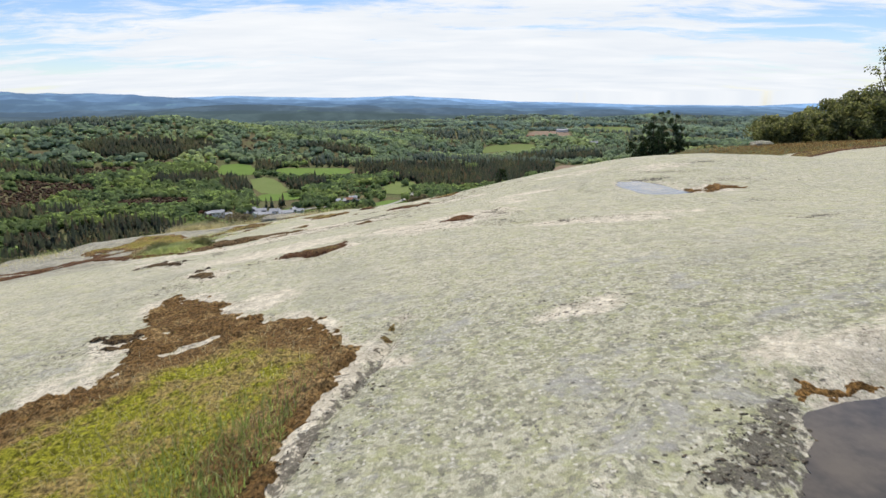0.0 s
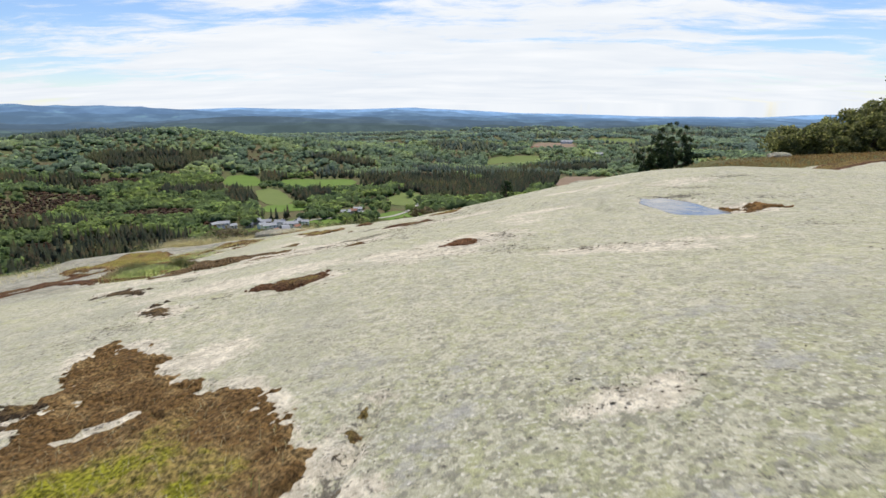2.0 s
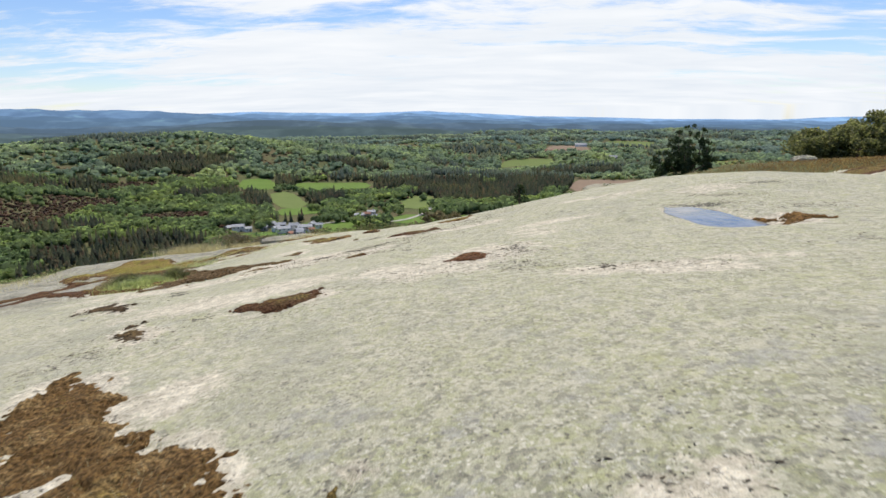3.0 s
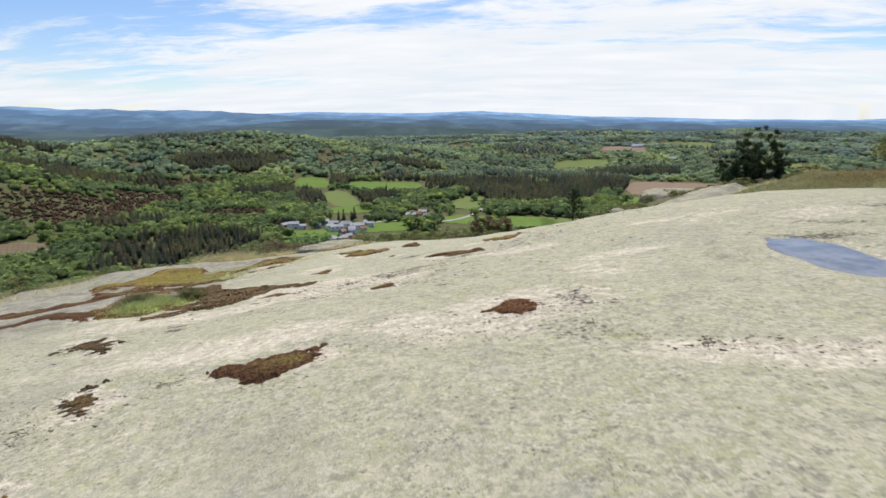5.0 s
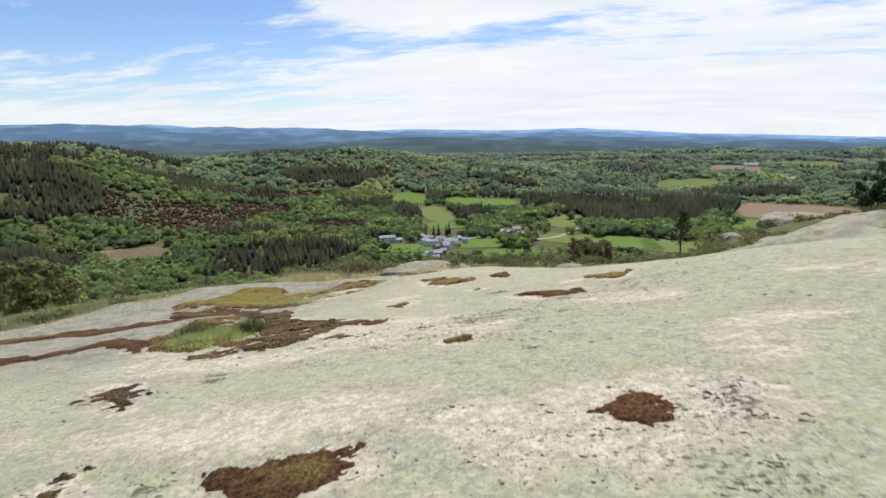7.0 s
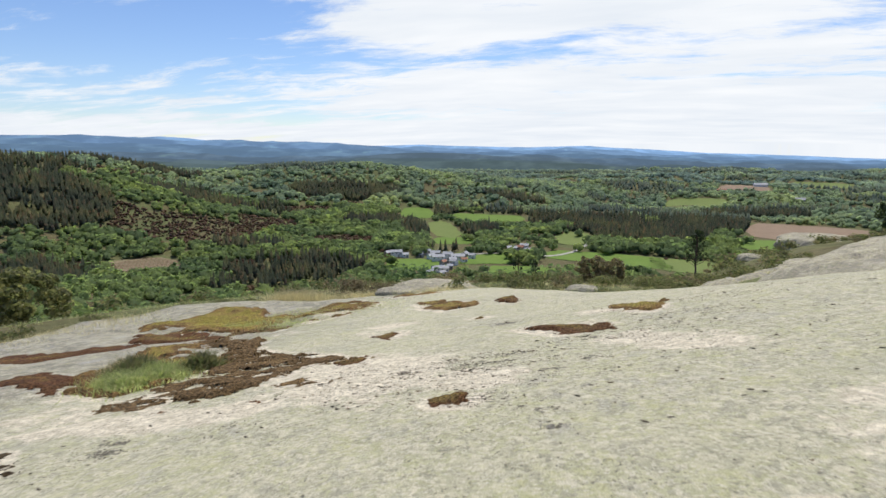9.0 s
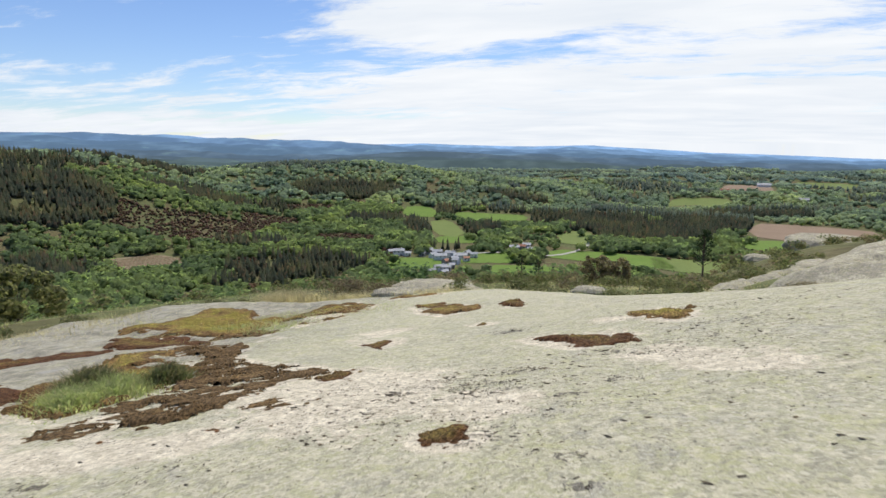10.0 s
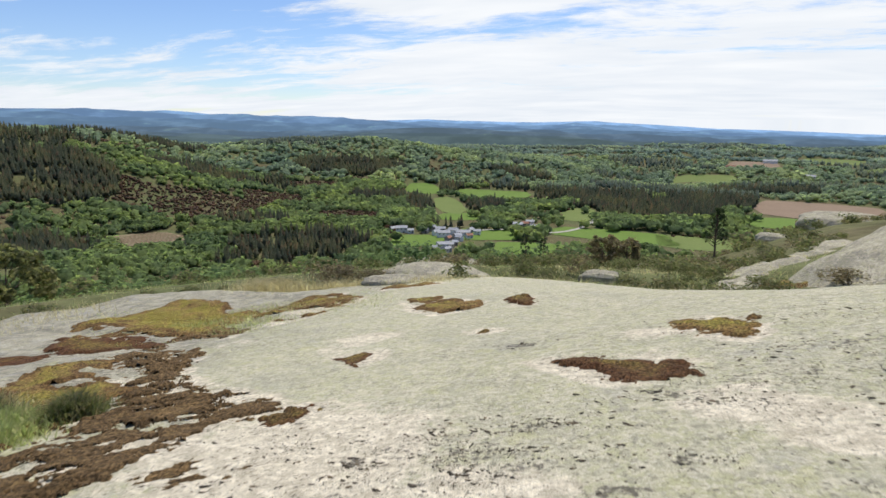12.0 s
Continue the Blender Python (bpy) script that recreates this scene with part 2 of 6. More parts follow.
def place(t):
    return t.nodes.new("ShaderNodeTexCoord").outputs["Object"]


def attr(t, key):
    n = t.nodes.new("ShaderNodeAttribute")
    n.attribute_name = key
    return n.outputs["Fac"]


def island(t):
    return t.nodes.new("ShaderNodeNewGeometry").outputs["Random Per Island"]


def rock_material(worn=True):
    """Granite under a crust of pale grey-green lichen, with bare cream feldspar and dark specks."""
    m, t, b = material("lichened_granite" if worn else "weathered_granite", 0.9, 0.25)
    p = place(t)
    big = tex(t, "ShaderNodeTexNoise", p, 0.55, 5, 0.6).outputs[0]
    mid = tex(t, "ShaderNodeTexNoise", p, 9.0, 6, 0.7).outputs[0]
    fine = tex(t, "ShaderNodeTexNoise", p, 24.0, 5, 0.7).outputs[0]
    grain = tex(t, "ShaderNodeTexNoise", p, 150.0, 2, 0.7).outputs[0]
    # scales of lichen, each its own tint, with crisp ragged edges
    bend = t.nodes.new("ShaderNodeMixRGB")
    bend.blend_type, bend.inputs[0].default_value = "ADD", 0.06
    t.links.new(p, bend.inputs[1])
    t.links.new(tex(t, "ShaderNodeTexNoise", p, 14.0, 5, 0.75).outputs["Color"], bend.inputs[2])
    scale_a = tex(t, "ShaderNodeTexVoronoi", bend.outputs[0], 17.0).outputs["Color"]
    scale_b = tex(t, "ShaderNodeTexVoronoi", bend.outputs[0], 43.0).outputs["Color"]
    split = t.nodes.new("ShaderNodeSeparateColor")
    t.links.new(scale_a, split.inputs[0])
    tint = calc(t, "ADD", calc(t, "MULTIPLY", split.outputs[0], 0.55), calc(t, "MULTIPLY", mid, 0.45))
    crust = ramp(t, tint, [(0.22, (0.30, 0.285, 0.24)), (0.38, (0.44, 0.42, 0.325)), (0.52, (0.52, 0.49, 0.375)), (0.68, (0.62, 0.585, 0.465))])
    green = calc(t, "ADD", calc(t, "MULTIPLY", split.outputs[1], 0.5), tex(t, "ShaderNodeTexNoise", p, 1.7, 5, 0.7).outputs[0])
    crust = mix(t, step(t, green, 0.74, 0.92, 0.0, 0.7), crust, mix(t, fine, (0.36, 0.37, 0.19), (0.55, 0.545, 0.33)))
    small = t.nodes.new("ShaderNodeSeparateColor")
    t.links.new(scale_b, small.inputs[0])
    crust = mix(t, step(t, small.outputs[0], 0.80, 0.86, 0.0, 0.75), crust, (0.74, 0.70, 0.59))
    crust = mix(t, step(t, small.outputs[1], 0.84, 0.90, 0.0, 0.65), crust, (0.19, 0.18, 0.155))
    grey = step(t, big, 0.55, 0.68, 0.0, 0.5)
    crust = mix(t, grey, crust, mix(t, mid, (0.19, 0.185, 0.175), (0.50, 0.475, 0.43)))
    if not worn:
        streaks = step(t, tex(t, "ShaderNodeTexNoise", p, 0.9, 7, 0.75).outputs[0], 0.56, 0.42)
        crust = mix(t, calc(t, "MULTIPLY", streaks, 0.42), mix(t, 1.0, crust, (0.86, 0.85, 0.85), "MULTIPLY"), (0.12, 0.115, 0.11))
    if worn:
        calm = mix(t, step(t, mid, 0.36, 0.64), (0.36, 0.362, 0.265), (0.56, 0.55, 0.415))
        calm = mix(t, step(t, tex(t, "ShaderNodeTexNoise", p, 1.1, 5, 0.65).outputs[0], 0.45, 0.62, 0, 0.55), calm, (0.40, 0.41, 0.265))
        calm = mix(t, step(t, tex(t, "ShaderNodeTexNoise", p, 28.0, 6, 0.8).outputs[0], 0.44, 0.36, 0, 0.75), calm, (0.20, 0.19, 0.15))
        rich, crust = crust, mix(t, 0.45, crust, calm)
        old = mix(t, calc(t, "MULTIPLY", step(t, calc(t, "ADD", calc(t, "MULTIPLY", small.outputs[2], 0.5), tex(t, "ShaderNodeTexNoise", p, 30.0, 8, 0.88).outputs[0]), 0.80, 0.60), 0.36), rich, mix(t, tex(t, "ShaderNodeTexNoise", p, 5.0, 6, 0.7).outputs[0], (0.165, 0.16, 0.145), (0.27, 0.29, 0.15)))
        crust = mix(t, attr(t, "crusted"), crust, mix(t, 1.0, old, (0.83, 0.86, 0.83), "MULTIPLY"))
        slabby = mix(t, step(t, tex(t, "ShaderNodeTexNoise", p, 3.2, 9, 0.78).outputs[0], 0.38, 0.62), (0.175, 0.168, 0.145), (0.44, 0.415, 0.34))
        crust = mix(t, calc(t, "MULTIPLY", attr(t, "weathered"), 0.8), crust, slabby)
        ragged = calc(t, "ADD", attr(t, "bare"), calc(t, "MULTIPLY", calc(t, "SUBTRACT", tex(t, "ShaderNodeTexNoise", p, 2.2, 12, 0.84).outputs[0], 0.5), 2.9))
        bare = mix(t, step(t, mid, 0.34, 0.66), (0.50, 0.455, 0.36), (0.86, 0.80, 0.665))
        bare = mix(t, step(t, small.outputs[1], 0.55, 0.95, 0, 0.6), bare, (0.50, 0.455, 0.36))
        bare = mix(t, step(t, tex(t, "ShaderNodeTexNoise", p, 26.0, 6, 0.8).outputs[0], 0.44, 0.37, 0, 0.8), bare, (0.22, 0.19, 0.15))
        bare = mix(t, step(t, fine, 0.42, 0.30, 0, 0.55), bare, (0.36, 0.30, 0.25))
        crust = mix(t, step(t, ragged, 0.38, 0.70), crust, bare)
        spots = calc(t, "ADD", attr(t, "black"), calc(t, "MULTIPLY", calc(t, "SUBTRACT", tex(t, "ShaderNodeTexNoise", p, 17.0, 7, 0.72).outputs[0], 0.5), 3.8))
        crust = mix(t, step(t, spots, 0.62, 0.85, 0, 0.85), crust, (0.09, 0.08, 0.068))
    strewn_specks = calc(t, "MULTIPLY", step(t, tex(t, "ShaderNodeTexNoise", p, 34.0, 5, 0.75).outputs[0], 0.56, 0.62), step(t, tex(t, "ShaderNodeTexNoise", p, 2.4, 6, 0.75).outputs[0], 0.47, 0.58, 0.2, 1.0))
    crust = mix(t, strewn_specks, crust, (0.12, 0.115, 0.095))
    crust = mix(t, step(t, tex(t, "ShaderNodeTexNoise", p, 47.0, 4, 0.75).outputs[0], 0.58, 0.64, 0.0, 0.5), crust, (0.68, 0.64, 0.51))
    if worn:
        shift = t.nodes.new("ShaderNodeMapping")
        shift.inputs["Location"].default_value = (7.3, 3.1, 0.0)
        t.links.new(p, shift.inputs[0])
        aside = shift.outputs[0]
        bald = step(t, ragged, 0.38, 0.70, 1.0, 0.15)
        tinted = step(t, tex(t, "ShaderNodeTexNoise", aside, 3.1, 9, 0.8).outputs[0], 0.54, 0.64, 0.0, 0.46)
        crust = mix(t, calc(t, "MULTIPLY", tinted, bald), crust, mix(t, fine, (0.36, 0.37, 0.15), (0.58, 0.58, 0.32)))
        greyed = step(t, tex(t, "ShaderNodeTexNoise", aside, 1.7, 8, 0.78).outputs[0], 0.53, 0.64, 0.0, 0.72)
        crust = mix(t, calc(t, "MULTIPLY", calc(t, "MULTIPLY", greyed, step(t, attr(t, "crusted"), 0.0, 0.8, 0.45, 1.0)), bald), crust, mix(t, fine, (0.25, 0.25, 0.25), (0.48, 0.475, 0.455)))
        chip = tex(t, "ShaderNodeTexVoronoi", bend.outputs[0], 31.0)
        chip_pick = t.nodes.new("ShaderNodeSeparateColor")
        t.links.new(chip.outputs["Color"], chip_pick.inputs[0])
        chips = calc(t, "MULTIPLY", step(t, chip.outputs["Distance"], 0.36, 0.24), step(t, chip_pick.outputs[0], 0.72, 0.80, 0.0, 0.6))
        aged = step(t, attr(t, "crusted"), 0.0, 0.8, 0.35, 1.0)
        chips = calc(t, "MULTIPLY", chips, aged)
        crust = mix(t, chips, crust, (0.80, 0.775, 0.69))
        dots = calc(t, "MULTIPLY", step(t, chip.outputs["Distance"], 0.40, 0.28), step(t, chip_pick.outputs[1], 0.85, 0.90))
        dots = calc(t, "MULTIPLY", dots, step(t, tex(t, "ShaderNodeTexNoise", aside, 2.0, 6, 0.75).outputs[0], 0.42, 0.58, 0.12, 0.9))
        crust = mix(t, calc(t, "MULTIPLY", dots, aged), crust, (0.085, 0.08, 0.07))
    crust = mix(t, 1.0, crust, (0.94, 0.915, 0.86), "MULTIPLY")
    crust = mix(t, 0.5, crust, ramp(t, grain, [(0.38, (0.32, 0.32, 0.32)), (0.62, (0.68, 0.68, 0.68))]), "OVERLAY")
    t.links.new(crust, b.inputs["Base Color"])
    bump(t, b, calc(t, "ADD", calc(t, "MULTIPLY", fine, 0.6), calc(t, "ADD", calc(t, "MULTIPLY", grain, 0.3), mid)), 0.9, 0.02)
    return m


def foliage(name, stops, rough=0.75, grain=3.0, through_leaf=0.58, grove=0.0):
    m, t, b = material(name, rough, 0.25 if rough < 0.9 else 0.05)
    p = place(t)
    c = ramp(t, island(t), stops)
    n = tex(t, "ShaderNodeTexNoise", p, grain, 4, 0.7).outputs[0]
    c = mix(t, 1.0, c, ramp(t, n, [(0.38, (0.82, 0.82, 0.84)), (0.62, (1.2, 1.2, 1.15))]), "MULTIPLY")
    if grove:
        # neighbouring trees of one kind share a tint
        stand_tint = tex(t, "ShaderNodeTexNoise", p, grove, 5, 0.62).outputs[0]
        c = mix(t, 1.0, c, ramp(t, stand_tint, [(0.34, (0.72, 0.78, 0.84)), (0.46, (0.92, 0.94, 0.94)), (0.55, (1.18, 1.15, 1.0)), (0.68, (1.5, 1.38, 1.0))]), "MULTIPLY")
    t.links.new(c, b.inputs["Base Color"])
    bump(t, b, n, 1.0, 0.6 / grain)
    leaf = t.nodes.new("ShaderNodeBsdfTranslucent")
    t.links.new(mix(t, 1.0, c, (1.75, 1.85, 1.4), "MULTIPLY"), leaf.inputs["Color"])
    both = t.nodes.new("ShaderNodeMixShader")
    both.inputs[0].default_value = through_leaf
    t.links.new(b.outputs[0], both.inputs[1])
    t.links.new(leaf.outputs[0], both.inputs[2])
    t.links.new(both.outputs[0], t.nodes["Material Output"].inputs["Surface"])
    return m


ROCK = rock_material()
BOULDER = rock_material(False)
BROADLEAF = foliage("spring_broadleaf_foliage", [(0.0, (0.130, 0.175, 0.085)), (0.5, (0.160, 0.215, 0.10)), (1.0, (0.195, 0.245, 0.12))], 0.95, 0.9, 0.5, 0.014)
CONIFER = foliage("dark_pine_foliage", [(0.0, (0.072, 0.088, 0.066)), (0.5, (0.090, 0.105, 0.076)), (0.85, (0.112, 0.112, 0.082)), (1.0, (0.14, 0.108, 0.080))], 0.95, 0.5, 0.45, 0.02)
# past 1100 m, haze is put into the leaf colour: paler, bluer with distance
FAR_PINE_HAZED = foliage("far_pine_foliage_hazed", [(0.0, (0.13, 0.168, 0.152)), (0.6, (0.155, 0.192, 0.168)), (1.0, (0.185, 0.20, 0.17))], 0.95, 0.4, 0.45, 0.01)
DISTANT_WOOD_HAZED = foliage("distant_wood_foliage_hazed", [(0.0, (0.22, 0.28, 0.25)), (0.5, (0.245, 0.31, 0.27)), (1.0, (0.27, 0.335, 0.28))], 0.95, 0.3, 0.5, 0.007)
FAR_WOOD_HAZED = foliage("far_wood_foliage_hazed", [(0.0, (0.215, 0.275, 0.195)), (0.5, (0.245, 0.305, 0.205)), (1.0, (0.27, 0.33, 0.215))], 0.95, 0.4, 0.5, 0.008)
DRY_SCRUB = foliage("dry_brown_broom", [(0.0, (0.13, 0.105, 0.065)), (0.5, (0.20, 0.16, 0.105)), (0.8, (0.26, 0.21, 0.14)), (1.0, (0.15, 0.155, 0.075))], 0.85, 3.0, 0.5)
HEATH = foliage("russet_heath", [(0.0, (0.095, 0.060, 0.040)), (0.7, (0.15, 0.085, 0.052)), (1.0, (0.12, 0.125, 0.055))], 0.85, 1.2, 0.3)
SCRUB = foliage("gorse_and_broom_foliage", [(0.0, (0.085, 0.105, 0.046)), (0.4, (0.14, 0.155, 0.07)), (0.75, (0.19, 0.18, 0.095)), (1.0, (0.22, 0.17, 0.11))], 0.8, 3.0, 0.55)
LEAVES = foliage("evergreen_oak_leaves", [(0.0, (0.11, 0.12, 0.055)), (0.5, (0.16, 0.165, 0.075)), (1.0, (0.27, 0.25, 0.13))], 0.6, 3.0, 0.58)
NEEDLES = foliage("pine_needles", [(0.0, (0.030, 0.050, 0.024)), (0.6, (0.052, 0.076, 0.034)), (1.0, (0.085, 0.10, 0.045))], 0.7, 3.0, 0.35)
GRASS = foliage("green_grass_blades", [(0.0, (0.15, 0.19, 0.055)), (0.5, (0.23, 0.275, 0.085)), (0.85, (0.32, 0.34, 0.14)), (1.0, (0.42, 0.37, 0.22))], 0.6, 8.0)
PALE_GRASS = foliage("pale_green_grass_blades", [(0.0, (0.22, 0.26, 0.10)), (0.5, (0.34, 0.37, 0.17)), (0.8, (0.42, 0.43, 0.23)), (1.0, (0.50, 0.44, 0.29))], 0.6, 8.0, 0.62)
STRAW = foliage("dry_grass_blades", [(0.0, (0.34, 0.28, 0.18)), (0.5, (0.43, 0.365, 0.25)), (0.85, (0.50, 0.44, 0.32)), (1.0, (0.30, 0.265, 0.15))], 0.7, 8.0)


def soil_material():
    m, t, b = material("hillside_soil_and_turf", 0.95, 0.1)
    p = place(t)
    a = tex(t, "ShaderNodeTexNoise", p, 0.016, 6, 0.65).outputs[0]
    d = tex(t, "ShaderNodeTexNoise", p, 0.5, 6, 0.7).outputs[0]
    c = ramp(t, a, [(0.3, (0.10, 0.12, 0.06)), (0.45, (0.13, 0.15, 0.07)), (0.56, (0.14, 0.125, 0.075)), (0.75, (0.15, 0.175, 0.075))])
    c = mix(t, 1.0, c, ramp(t, d, [(0.3, (0.55, 0.5, 0.45)), (0.7, (1.3, 1.25, 1.1))]), "MULTIPLY")
    t.links.new(c, b.inputs["Base Color"])
    bump(t, b, d, 0.8, 0.3)
    return m


def field_material(name, low, high, scale=0.03, rows=0.0, turn=0.0):
    m, t, b = material(name, 0.9, 0.15)
    p = place(t)
    a = tex(t, "ShaderNodeTexNoise", p, scale, 6, 0.65).outputs[0]
    c = mix(t, a, low, high)
    c = mix(t, 0.6, c, ramp(t, tex(t, "ShaderNodeTexNoise", p, 0.4, 4, 0.7).outputs[0], [(0.3, (0.4, 0.4, 0.4)), (0.7, (0.6, 0.6, 0.6))]), "OVERLAY")
    if rows:
        furrow = t.nodes.new("ShaderNodeTexWave")
        furrow.inputs["Scale"].default_value, furrow.inputs["Distortion"].default_value = rows, 1.5
        spin = t.nodes.new("ShaderNodeMapping")
        spin.inputs["Rotation"].default_value = (0, 0, radians(turn))
        t.links.new(p, spin.inputs[0])
        t.links.new(spin.outputs[0], furrow.inputs["Vector"])
        c = mix(t, step(t, furrow.outputs["Fac"], 0.55, 0.75, 0, 0.7), c, (0.10, 0.12, 0.05))
    t.links.new(c, b.inputs["Base Color"])
    return m


SOIL = soil_material()
MEADOW = field_material("bright_green_meadow", (0.10, 0.175, 0.028), (0.165, 0.24, 0.05))
PALE_MEADOW = field_material("pale_green_meadow", (0.125, 0.175, 0.045), (0.185, 0.22, 0.07))
PLOUGHED = field_material("ploughed_red_earth", (0.21, 0.15, 0.10), (0.29, 0.21, 0.145))
VINEYARD = field_material("terraced_tan_earth", (0.22, 0.165, 0.105), (0.30, 0.225, 0.145), 0.03, 0.05, 62.0)
TRACK = field_material("pale_gravel_track", (0.35, 0.33, 0.29), (0.45, 0.43, 0.38))


def plain(name, color, rough=0.8, spread=0.15, scale=6.0):
    m, t, b = material(name, rough)
    n = tex(t, "ShaderNodeTexNoise", place(t), scale, 5, 0.65).outputs[0]
    lo, hi = tuple(c * (1 - spread) for c in color), tuple(c * (1 + spread) for c in color)
    t.links.new(mix(t, n, lo, hi), b.inputs["Base Color"])
    return m


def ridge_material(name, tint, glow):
    """Far hills with the blue aerial haze put in as emission."""
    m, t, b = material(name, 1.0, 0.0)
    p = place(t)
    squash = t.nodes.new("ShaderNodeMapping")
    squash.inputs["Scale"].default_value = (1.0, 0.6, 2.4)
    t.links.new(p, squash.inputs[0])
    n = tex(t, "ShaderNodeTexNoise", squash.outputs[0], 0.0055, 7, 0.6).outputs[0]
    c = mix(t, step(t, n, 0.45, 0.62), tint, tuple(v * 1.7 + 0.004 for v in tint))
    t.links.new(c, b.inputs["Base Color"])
    # haze colour that the hills emit, mottled a little
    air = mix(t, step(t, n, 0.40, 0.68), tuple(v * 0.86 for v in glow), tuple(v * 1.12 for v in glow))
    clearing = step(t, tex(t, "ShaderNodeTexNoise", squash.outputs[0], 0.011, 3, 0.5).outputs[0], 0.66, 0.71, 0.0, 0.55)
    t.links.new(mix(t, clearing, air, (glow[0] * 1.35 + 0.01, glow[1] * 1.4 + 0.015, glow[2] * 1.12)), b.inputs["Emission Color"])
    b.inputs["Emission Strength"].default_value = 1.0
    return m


# ---- ground sheet, out to the horizon ----
def ground_sheet():
    r = np.concatenate([np.linspace(0.5, 60, 70), np.geomspace(61, 4900, 130)])
    az = np.radians(np.concatenate([np.linspace(-180, -66, 60, endpoint=False), np.linspace(-66, 46, 290, endpoint=False), np.linspace(46, 180, 70)]))
    rr, aa = np.meshgrid(r, az, indexing="ij")
    x, y = rr * np.sin(aa), rr * np.cos(aa) + 6
    z = terrain(x, y)
    z = z - 0.35 * (1 - ss(0.0, 1.2, rock_edge(x, y))) + 0.0
    me = mesh_of("ground", np.stack([x, y, z], -1).reshape(-1, 3), grid_faces(*x.shape), SOIL)
    tagged(new("ground", me), "rough green and brown hillside falling to a wooded valley", "ground", kind="structure")


ROCK_OUTLINE = [(-16, -6), (18, -6), (22, 10), (21.5, 22), (15, 24.5), (11, 23), (8, 20.6), (3, 20.6), (0, 22.2), (-2.5, 24.2), (-5.5, 24.6),
                (-7, 23.2), (-9, 22.3), (-12.5, 22.6), (-15.5, 19.5), (-17, 12), (-17, 0)]


def rock_edge(x, y):
    return inside(ROCK_OUTLINE, x, y) + 0.45 * fbm(x / 2.2, y / 2.2, 41, 3)


ground_sheet()

